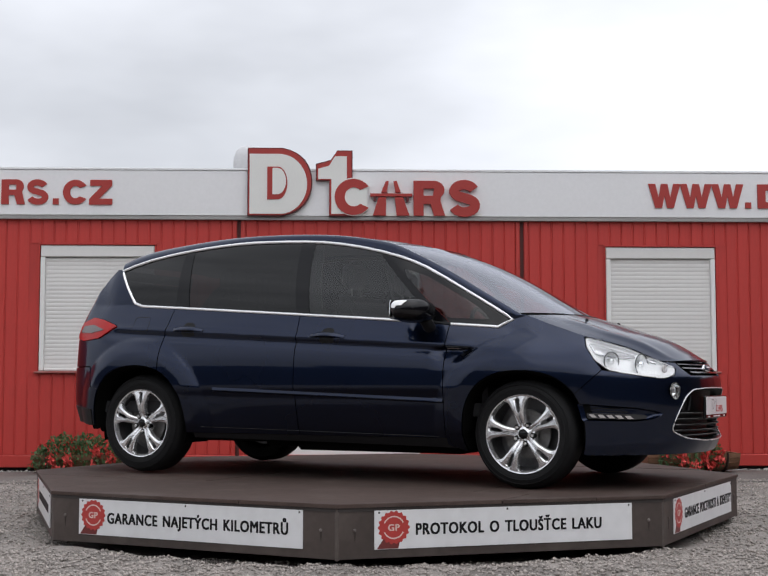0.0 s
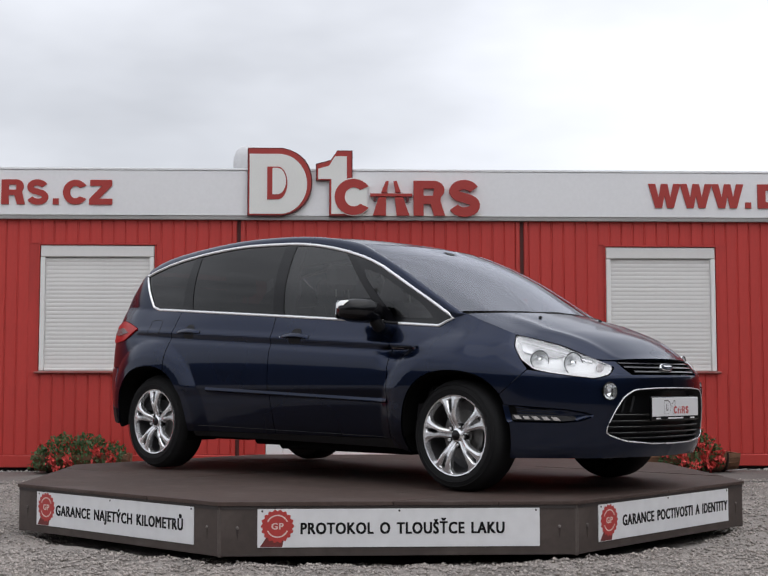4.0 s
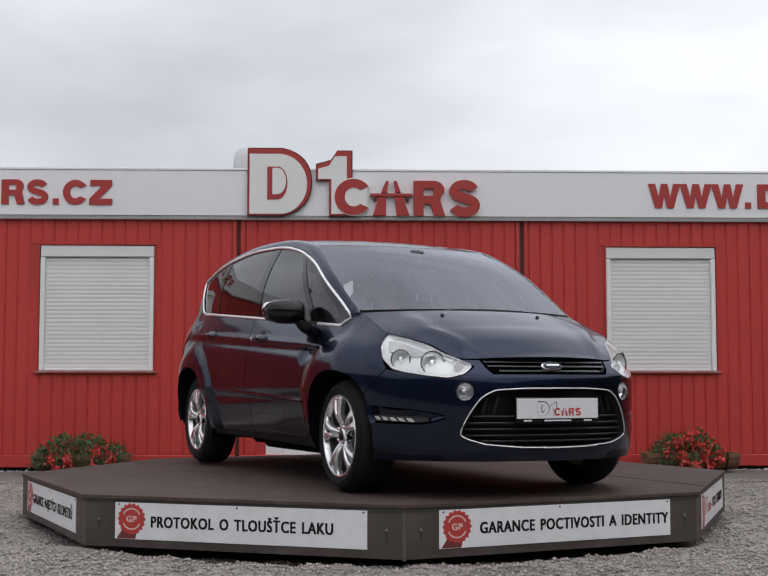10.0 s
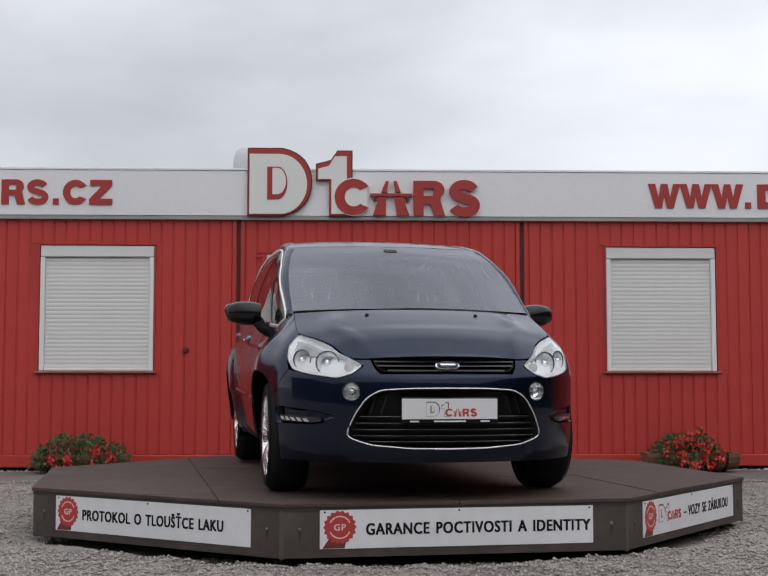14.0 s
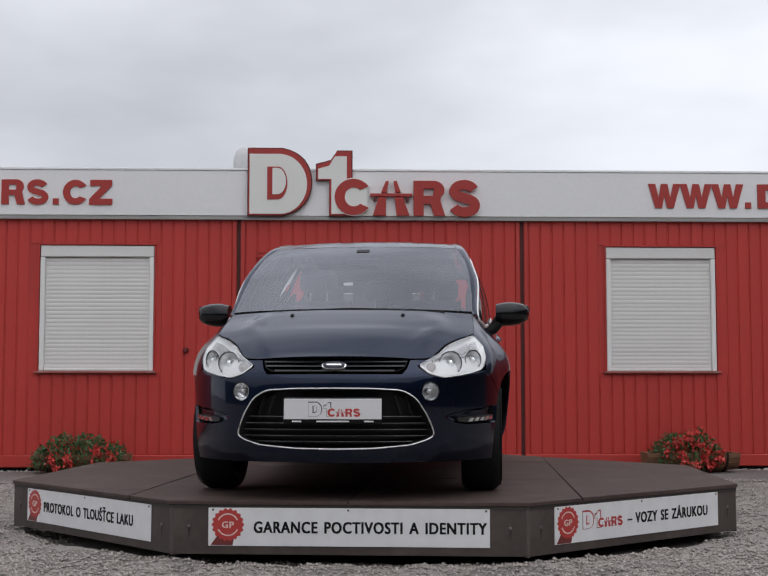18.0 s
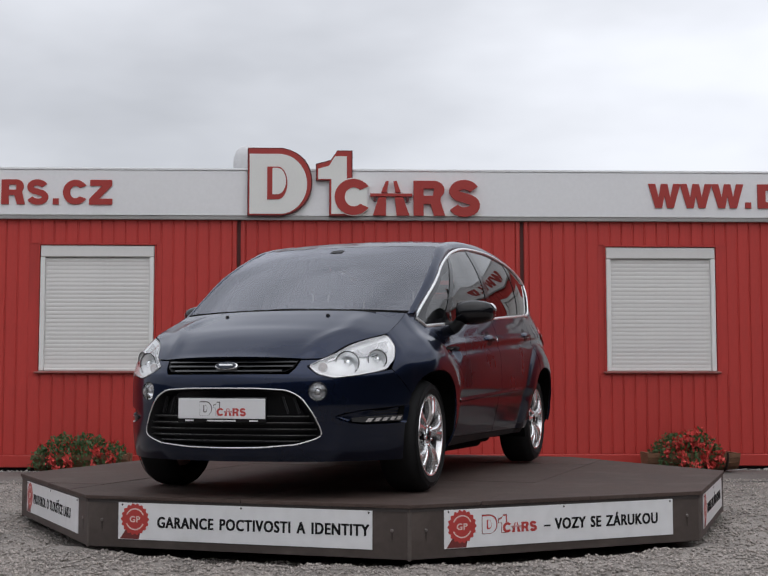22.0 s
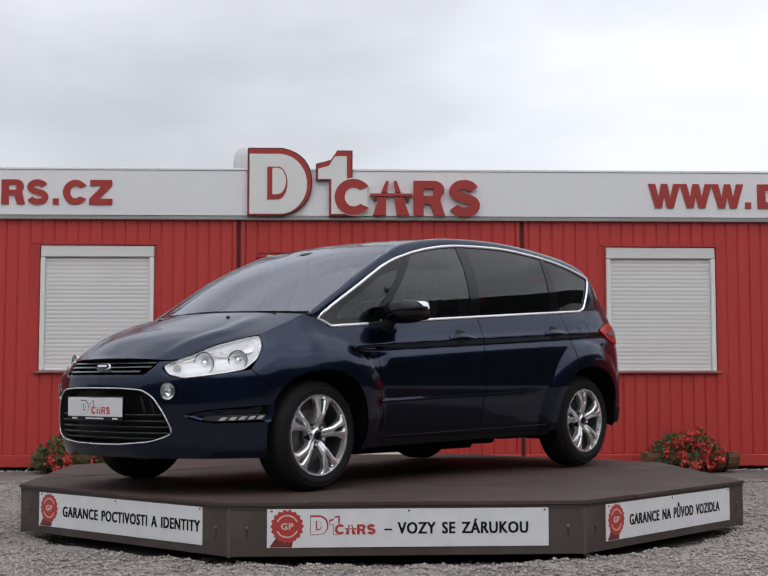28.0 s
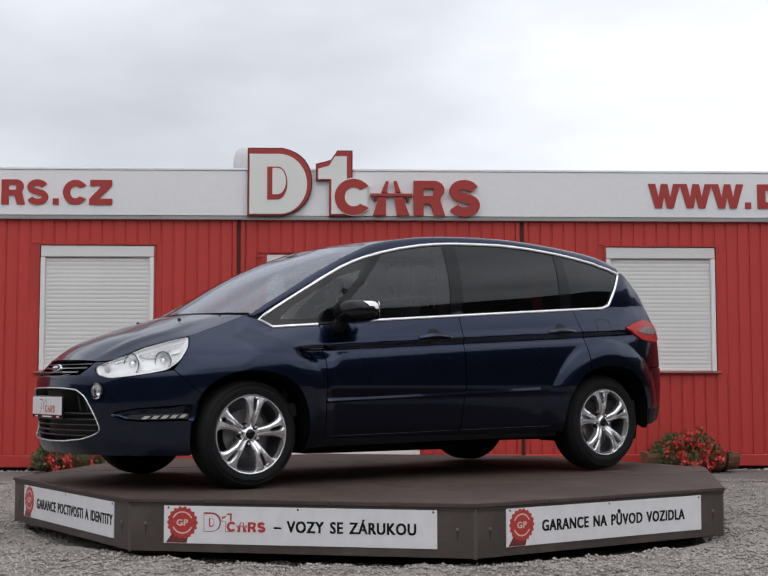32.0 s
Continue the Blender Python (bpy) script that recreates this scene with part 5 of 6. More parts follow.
panes = {
    "quarter_light": ([(-0.13, 1.010), (-0.19, 0.974), (-0.50, 0.993), (-0.985, 1.447)] + [(x, top_z(x) - 0.008) for x in (-0.90, -0.80, -0.70, -0.56, -0.43, -0.32, -0.22)], GLASS, "small fixed front side window"),
    "front_window": (between(-0.585, -1.06, -1.50, -1.56), GLASS, "clear front door window"),
    "rear_window": (between(-1.60, -1.665, -2.48, -2.53), GLASS_DARK, "dark tinted rear door window"),
    "rear_quarter_window": ([(-2.60, 1.150), (-2.90, 1.172), (-2.975, 1.195), (-3.065, 1.315), (-3.145, 1.428), (-3.05, 1.459), (-2.91, 1.494), (-2.75, 1.522), (-2.60, 1.542)], GLASS_DARK, "dark tinted rear quarter window")}
for name, (loop, mat, label) in panes.items():
    for ob in both(name, at_x(*loop), mat, step=0.03, lift=-0.005, rim=0.0, label=label):
        ob.visible_shadow = False
ql = panes["quarter_light"][0]
frit = [(-0.24, 1.012), (-0.50, 1.025), (-0.60, 1.045), (-0.80, 1.262), (-0.86, 1.355), (-0.70, 1.305), (-0.50, 1.195), (-0.34, 1.100)]
both("window_frit", at_x(*ql), GLOSS_BLACK, holes=(rounded(at_x(*frit), 0.02, 3),), step=0.03, lift=-0.0042, rim=0.002, label="black printed glass border")
for key, quad in pillars.items():
    both("window_pillar", at_x(*quad), PILLAR, step=0.04, lift=-0.001, rim=0.01, label="gloss black window pillar")
for sgn in (1, -1):
    loop = resample(frame_loop, 0.035)
    pts = [skin(S(x, z), z, 0.002) for x, z in loop]
    bm = bmesh.new()
    keep = [p for p, (x, z) in zip(pts, loop) if not (-0.70 < x < -0.51 and z < 1.02)]
    k = next(i for i, (p, q) in enumerate(zip(keep, keep[1:])) if (p - q).length > 0.1)
    keep = keep[k + 1:] + keep[:k + 1]
    tube(bm, keep, 0.0098, 8)
    car_part("window_trim", bm if sgn > 0 else flip_y(bm), BRIGHT, None, "bright chrome window surround")
    rubber = [p for p in (skin(S(x, z), z, -0.006) for x, z in resample(frame_loop, 0.05))]
    bm = tube(bmesh.new(), rubber, 0.012, 6, True)
    car_part("window_seal", bm if sgn > 0 else flip_y(bm), PLASTIC, None, "black rubber window seal")
    # blade on the lower doors
    pts = [(x, 0.512 + (-0.511 - x) * 0.0392) for x in np.linspace(-0.505, -2.21, 40)]
    rows = [[skin(S(x, z + dz), z + dz, up) for x, z in pts] for dz, up in ((0.022, -0.002), (0.014, 0.002), (0.001, 0.0095), (-0.003, 0.0100), (-0.011, 0.003), (-0.013, -0.006))]
    bm = grid(rows)
    bmesh.ops.recalc_face_normals(bm, faces=bm.faces)
    car_part("side_moulding", bm if sgn > 0 else flip_y(bm), PAINT, None, "painted blade on the lower doors", smooth=False)
    pts = [skin(S(x, z), z, 0.002) for x, z in ((x, 0.296 + (-0.53 - x) * 0.0190) for x in np.linspace(-0.56, -2.33, 20))]
    bm = tube(bmesh.new(), pts, 0.0013, 5)
    car_part("sill_strip", bm if sgn > 0 else flip_y(bm), ALLOY_DARK, None, "thin bright sill strip")

# ---- car: lamps, grilles and plate ----
def bowl(loop, depth, step=0.03, shrink=0.9):
    """A dished tray behind an opening in the skin."""
    c = sum((Vector(p) for p in loop), Vector((0, 0))) / len(loop)
    rows = []
    for k, d in ((1.0, 0.0), (0.97, 0.35), (shrink, 0.8), (shrink * 0.8, 1.0), (shrink * 0.4, 1.0), (0.02, 1.0)):
        rows.append([skin(*(c + (Vector(p) - c) * k), -depth * d) for p in loop + loop[:1]])
    bm = grid(rows)
    bmesh.ops.recalc_face_normals(bm, faces=bm.faces)
    bmesh.ops.reverse_faces(bm, faces=bm.faces)
    return bm


def hollow(loop, depth):
    """A hollow pressed into the skin: steep above, running out below and at its front tip."""
    zs = [p[1] for p in loop]
    mid = (min(zs) + max(zs)) / 2
    cs = sum(p[0] for p in loop) / len(loop)
    rows = []
    for k, d in ((1.0, 0.0), (0.96, 0.25), (0.86, 0.8), (0.7, 1.0), (0.4, 1.0), (0.02, 0.95)):
        rows.append([skin(cs + (p[0] - cs) * k, mid + (p[1] - mid) * k, -depth * d) for p in resample(loop, 0.03) + loop[:1]])
    bm = grid(rows)
    bmesh.ops.recalc_face_normals(bm, faces=bm.faces)
    bmesh.ops.reverse_faces(bm, faces=bm.faces)
    return bm


def facing(s, z, lift, forward=1.0):
    """A pose on the skin with its y axis pointing into the car; forward turns it to look ahead."""
    p = skin(s, z, lift)
    n = (skin(s, z, lift + 0.05) - p)
    n = (n.normalized() * (1 - forward) + Vector((1, 0, 0)) * forward).normalized()
    m = n.to_track_quat("-Y", "Z").to_matrix().to_4x4()
    return Matrix.Translation(p) @ m


for sgn in (1, -1):
    side_of = lambda bm: bm if sgn > 0 else flip_y(bm)
    head = car_part("headlight", side_of(bowl(lamp, 0.034)), REFLECTOR, None, "clear silver twin headlight")
    for y, z, r, dep, ahead in ((0.630, 0.731, 0.062, -0.034, 0.62), (0.746, 0.752, 0.052, -0.030, 0.40)):
        m = facing(s_at_y(y, z), z, dep, ahead)
        bm = lathe(bmesh.new(), [(r, -0.02), (r * 1.02, -0.006), (r * 0.94, -0.014), (r * 0.72, 0.002), (r * 0.40, 0.012), (r * 0.34, 0.004), (0.001, 0.0)], 28, "y", m)
        car_part("reflector", side_of(bm), BOWL, head, "round chrome reflector")
        bm = lathe(bmesh.new(), [(r * 0.42, 0.0), (r * 0.36, -0.016), (r * 0.2, -0.026), (0.001, -0.03)], 20, "y", m)
        car_part("projector", side_of(bm), CHROME, head)
        bm = tube(bmesh.new(), [m @ Vector((r * 1.02 * math.cos(a), -0.018, r * 1.02 * math.sin(a))) for a in (2 * math.pi * i / 28 for i in range(28))], 0.0030, 6, True)
        car_part("bezel", side_of(bm), ALLOY_DARK, head, "thin ring round the reflector")
    clear = rounded(at_x((0.375, 0.858), (0.45, 0.838), (0.55, 0.803)) + at_y((0.60, 0.783), (0.66, 0.768), (0.72, 0.772)) + at_x((0.42, 0.80)), 0.012, 2)
    car_part("turn_lamp", side_of(sheet(clear, step=0.025, lift=-0.014, rim=0.010)), LAMP_GREY, head, "grey turn lamp window")
    m = facing(s_at_y(0.52, 0.706), 0.706, -0.02, 0.7)
    car_part("indicator", side_of(lathe(bmesh.new(), [(0.026, 0.0), (0.024, -0.012), (0.001, -0.018)], 16, "y", m)), LAMP_CLEAR, head)
    rail = [skin(s, z, -0.025) for s, z in at_x((0.37, 0.85), (0.45, 0.815)) + at_y((0.70, 0.80), (0.655, 0.79), (0.60, 0.77), (0.53, 0.738))]
    car_part("divider", side_of(tube(bmesh.new(), rail, 0.007, 6)), LAMP_GREY, head)
    lens = car_part("lens", side_of(sheet(lamp, step=0.03, lift=0.002, rim=0.0)), LENS, head, "clear lamp glass")
    lens.visible_shadow = False
    edge = [skin(s, z, 0.0) for s, z in resample(lamp, 0.02)]
    car_part("seal", side_of(tube(bmesh.new(), edge, 0.0028, 5, True)), LAMP_GREY, head)
    # round fog lamp
    m = facing(fog_c, 0.578, 0.0, 0.45)
    fl = car_part("fog_lamp", side_of(lathe(bmesh.new(), [(0.050, 0.004), (0.047, -0.002), (0.043, 0.012), (0.030, 0.028), (0.001, 0.034)], 24, "y", m)), CHROME, None, "round clear fog lamp")
    car_part("lens", side_of(lathe(bmesh.new(), [(0.044, -0.001), (0.036, -0.007), (0.001, -0.011)], 24, "y", m)), LENS, fl)
    car_part("bulb", side_of(lathe(bmesh.new(), [(0.014, 0.026), (0.013, 0.006), (0.001, 0.0)], 12, "y", m)), LAMP_GREY, fl)
    car_part("ring", side_of(tube(bmesh.new(), [m @ Vector((0.050 * math.cos(a), 0, 0.050 * math.sin(a))) for a in (2 * math.pi * i / 24 for i in range(24))], 0.0028, 6, True)), PLASTIC, fl)
    # hollow in the bumper with the day lamp blade along its foot
    car_part("bumper_duct", side_of(hollow(duct, 0.022)), PAINT, None, "sculpted hollow round the day lamp")
    for z, s0, s1 in ((0.470, 0.37, 0.58), (0.452, 0.385, 0.60)):
        car_part("duct_rib", side_of(tube(bmesh.new(), [skin(S(s0 + (s1 - s0) * i / 10, z + 0.012), z + 0.012 - 0.010 * i / 10, -0.019) for i in range(11)], 0.0025, 5)), PLASTIC, None, "black duct rib")
    blade = rounded(at_x((0.385, 0.450), (0.392, 0.418)) + at_y((0.70, 0.411), (0.655, 0.417), (0.655, 0.436), (0.70, 0.441)), 0.008, 2)
    dl = car_part("day_lamp", side_of(sheet(blade, step=0.02, lift=-0.006, rim=0.02)), ALLOY_DARK, None, "slim chrome day lamp blade")
    for k in range(5):
        a, w = 0.405 + 0.046 * k, 0.028
        z = 0.433 - 0.0022 * k
        cell = [(S(a - 0.010, z), z + 0.0095), (S(a + 0.008, z), z - 0.0095), (S(a + w + 0.008, z), z - 0.0095), (S(a + w - 0.010, z), z + 0.0095)]
        car_part("led_cell", side_of(sheet(cell, step=0.02, lift=-0.003, rim=0.002)), CHROME, dl)
    # tail lamp
    tl = car_part("tail_lamp", side_of(sheet(tail_lamp, step=0.03, lift=0.010, rim=0.02)), LAMP_RED, None, "red wrap-round tail lamp with a clear band")
    band = at_x((-3.20, 1.005), (-3.33, 1.045)) + [(S(-3.46, 1.04), 1.04), (S(-3.50, 0.995), 0.995)] + at_x((-3.34, 0.985))
    car_part("clear_band", side_of(sheet(rounded(band, 0.015, 3), step=0.03, lift=0.014, rim=0.006)), LAMP_SMOKE, tl)
    # filler outline, door lines and handles
    for x, z, dn in ((-1.335, 0.925, "front"), (-2.44, 0.985, "rear")):
        owner = (front_doors if dn == "front" else rear_doors)[0 if sgn > 0 else 1]
        # A flat black patch paints the shade of the handle's recess.
        cup = rounded([(S(x + 0.042, z), z + 0.052), (S(x - 0.042, z), z + 0.052), (S(x - 0.058, z), z - 0.046), (S(x + 0.058, z), z - 0.046)], 0.03, 4)
        car_part("handle_cup_shade", side_of(sheet(cup, step=0.02, lift=0.0015, rim=0.004)), PLASTIC, owner, "flat black patch painted as the handle recess's shade")
        rows = []
        for i in range(13):
            q = i / 12
            xx, zz = x + 0.125 - 0.25 * q, z + 0.004 - 0.010 * (1 - q) + 0.012 * math.sin(math.pi * q)
            h = 0.011 + 0.005 * math.sin(math.pi * q)
            up = 0.005 + 0.025 * math.sin(math.pi * min(1, max(0, q))) ** 0.6
            rows.append([skin(S(xx, zz + dz), zz + dz, l) for dz, l in ((h, 0.001), (h, up * 0.7), (h * 0.5, up), (-h * 0.5, up), (-h, up * 0.7), (-h, 0.001))])
        bm = grid(rows)
        bmesh.ops.recalc_face_normals(bm, faces=bm.faces)
        car_part("door_handle", side_of(bm), PAINT, owner, "painted bow handle")
        if dn == "front":
            car_part("lock", side_of(lathe(bmesh.new(), [(0.011, 0.0), (0.010, -0.004)], 12, "y", facing(S(x - 0.135, z), z - 0.004, 0.014, 0.0))), CHROME, owner)
    flap = rounded(at_x((-2.80, 1.085), (-2.93, 1.085), (-2.94, 0.985), (-2.79, 0.985)), 0.02, 3)
    car_part("filler_line", side_of(tube(bmesh.new(), [skin(s, z, -0.0005) for s, z in resample(flap, 0.03)], 0.0022, 4, True)), PLASTIC, None, "fuel flap joint")
    # fender vent: a black strip paints the shade under the wing's edge
    vent = at_x((-0.34, 0.839), (-0.492, 0.845), (-0.492, 0.832), (-0.36, 0.829))
    fv = car_part("vent_shade", side_of(sheet(vent, step=0.03, lift=0.002, rim=0.004)), PLASTIC, None, "black strip painted as the wing vent's shade")
    car_part("vent_bar", side_of(tube(bmesh.new(), [skin(S(x, z), z, 0.006) for x, z in ((-0.40, 0.834), (-0.49, 0.837))], 0.004, 5)), CHROME, fv)
    # mirror
    mir = empty("door_mirror")
    mir.parent = car
    mir.matrix_local = Matrix.Translation((FRONT_AXLE, CAR_SIDE, 0))
    tagged(mir, "dark glossy door mirror with a clear repeater")
    def shell_at(q, w, lift=0.0):
        k = max(math.sin(math.pi * min(1, 0.2 + q * 0.8)) ** 0.30 if q < 0.999 else 0.12, 0.12)
        cx, cz = -0.668 - 0.048 * q, 1.064 + 0.010 * q
        c, d = math.cos(w), math.sin(w)
        px = cx + (0.110 * k + lift) * abs(c) ** 0.75 if c >= 0 else cx - (0.100 * k + lift) * abs(c) ** 0.6
        return Vector((px, 0.868 + 0.217 * q + lift * q, cz + (0.076 * k + lift) * math.copysign(abs(d) ** 0.7, d)))

    bm = bmesh.new()
    rings = [[bm.verts.new(shell_at(i / 18, 2 * math.pi * a / 24)) for a in range(24)] for i in range(19)]
    for a, b in zip(rings, rings[1:]):
        for k in range(24):
            bm.faces.new((a[k], a[(k + 1) % 24], b[(k + 1) % 24], b[k]))
    bm.faces.new(rings[0])
    bm.faces.new(rings[-1])
    bmesh.ops.recalc_face_normals(bm, faces=bm.faces)
    ob = car_part("shell", side_of(bm), GLOSS_BLACK, mir)
    bm = prism(rounded([(-0.082, -0.055), (0.078, -0.06), (0.085, 0.055), (-0.07, 0.062)], 0.03, 4), 0.004)
    bmesh.ops.transform(bm, matrix=Matrix.Translation((-0.803, 0.975, 1.072)) @ Matrix.Rotation(radians(-94), 4, "Z"), verts=bm.verts)
    car_part("mirror_glass", side_of(bm), CHROME, mir, smooth=False)
    bm = grid([[shell_at(0.895 + 0.102 * j / 6, radians(62 + 112 * i / 10), 0.003) for i in range(11)] for j in range(7)])
    bmesh.ops.recalc_face_normals(bm, faces=bm.faces)
    car_part("repeater", side_of(bm), REFLECTOR, mir, "clear silver repeater lens")
    bm = bmesh.new()
    tube(bm, [(-0.625, 0.80, 0.955), (-0.625, 0.85, 0.970), (-0.63, 0.872, 1.00), (-0.635, 0.895, 1.035)], 0.041, 10, squash=0.9)
    car_part("foot", side_of(bm), PLASTIC, mir, "black mirror foot")

# lower grille
mouth_tray = car_part("lower_grille", bowl(resample(mouth, 0.05), 0.09, shrink=0.92), PLASTIC, None, "black lower grille with a chrome surround")
edge = [skin(s, z, 0.004) for s, z in resample(rounded(mouth, 0.03, 3), 0.02)]
car_part("surround", tube(bmesh.new(), edge, 0.0040, 8, True), LAMP_GREY, mouth_tray, "chrome grille surround")
for z, w in ((0.312, 0.42), (0.342, 0.50), (0.375, 0.505), (0.408, 0.49), (0.443, 0.47)):
    n = 24
    rows = [[skin(s_at_y(abs(w * (2 * i / n - 1)), z + dz) * (1 if i >= n / 2 else -1), z + dz, l) for i in range(n + 1)] for dz, l in ((0.006, -0.05), (0.005, -0.022), (0.0, -0.018), (-0.005, -0.022), (-0.006, -0.05))]
    bm = grid(rows)
    bmesh.ops.recalc_face_normals(bm, faces=bm.faces)
    car_part("grille_bar", bm, PLASTIC, mouth_tray)
    car_part("bar_edge", tube(bmesh.new(), [p + Vector((0.002, 0, 0.004)) for p in rows[2]], 0.0008, 4), STEEL, mouth_tray)
for y in (-0.42, -0.36, 0.36, 0.42):
    top = skin(s_at_y(abs(y) - 0.03, 0.55) * (1 if y > 0 else -1), 0.55, -0.04)
    low_p = skin(s_at_y(abs(y), 0.46) * (1 if y > 0 else -1), 0.46, -0.04)
    car_part("strut", tube(bmesh.new(), [top, low_p], 0.01, 5), PLASTIC, mouth_tray)

# plate
plate = car_part("number_plate", cube(0.928, 0.936, -0.258, 0.258, 0.432, 0.541, 0.003), PLATE_WHITE, None, "white dealer plate with the emblem", smooth=False)
car_part("plate_holder", cube(0.915, 0.934, -0.262, 0.262, 0.412, 0.546, 0.004), GLOSS_BLACK, plate, "black plate holder with fine print", smooth=False)
pm = Matrix.Translation((0.9362, -0.128, 0.447)) @ Matrix.Rotation(radians(90), 4, "Z")
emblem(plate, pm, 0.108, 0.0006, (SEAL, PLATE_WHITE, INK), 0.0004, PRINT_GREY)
for y0, y1 in ((-0.215, -0.165), (-0.085, 0.085), (0.165, 0.215)):
    car_part("print_bar", cube(0.9342, 0.9346, y0, y1, 0.4185, 0.4265), PLATE_WHITE, plate, smooth=False)

# upper grille and badge
ug = [(0, 0.752)] + at_y((0.20, 0.751), (0.388, 0.748), (0.374, 0.706), (0.34, 0.683), (0.2, 0.674)) + [(0, 0.670)]
ug = ug + [(-s, z) for s, z in reversed(ug[1:-1])]
upper = car_part("upper_grille", bowl(resample(ug, 0.04), 0.05, shrink=0.95), PLASTIC, None, "slim black upper grille")
for z, w in ((0.739, 0.382), (0.715, 0.370), (0.690, 0.32)):
    n = 20
    rows = [[skin(s_at_y(abs(w * (2 * i / n - 1)), z + dz) * (1 if i >= n / 2 else -1), z + dz, l) for i in range(n + 1)] for dz, l in ((0.008, -0.03), (0.007, -0.004), (-0.006, 0.0), (-0.008, -0.03))]
    bm = grid(rows)
    bmesh.ops.recalc_face_normals(bm, faces=bm.faces)
    car_part("grille_bar", bm, GLOSS_BLACK, upper)
m = Matrix.Translation((0.872, 0, 0.712)) @ Matrix.Rotation(radians(-28), 4, "Y") @ Matrix.Rotation(radians(90), 4, "Z")
bm = lathe(bmesh.new(), [(0.001, -0.014), (0.055, -0.012), (0.066, -0.006), (0.068, 0.004)], 32, "y")
bmesh.ops.transform(bm, matrix=m @ Matrix.Diagonal((1, 1, 0.42, 1)), verts=bm.verts)
badge = car_part("badge", bm, CHROME, None, "oval chrome badge")
bm = lathe(bmesh.new(), [(0.001, -0.0165), (0.052, -0.0160), (0.059, -0.013)], 32, "y")
bmesh.ops.transform(bm, matrix=m @ Matrix.Diagonal((1, 1, 0.38, 1)), verts=bm.verts)
car_part("badge_field", bm, material("dark_badge_enamel", (0.02, 0.025, 0.04), 0.35, coat=0.2, spec=0.3), badge, "dark oval field")
bm = prism(ribbon([(-0.040 + 0.080 * i / 24, 0.0013 * math.sin(i * 1.3) + 0.001) for i in range(25)], 0.0042), 0.001)
bmesh.ops.transform(bm, matrix=m @ Matrix.Translation((0, -0.0175, 0)), verts=bm.verts)
car_part("badge_mark", bm, BRIGHT, badge, smooth=False)
for y in (0.323, -0.323):
    car_part("washer_jet", lathe(bmesh.new(), [(0.012, -0.004), (0.010, 0.004), (0.004, 0.008)], 10, "z", Matrix.Translation((0.215, y, 1.018))), PLASTIC, bonnet, "black washer jet")

# wipers
for pts in (((0.098, -0.42, 1.036), (0.090, -0.05, 1.060), (0.075, 0.30, 1.056)), ((0.050, 0.56, 1.038), (0.085, 0.25, 1.054), (0.090, -0.20, 1.057))):
    w = car_part("wiper", tube(bmesh.new(), smooth_line(pts, 8), 0.007, 6), PLASTIC, None, "black windscreen wiper")

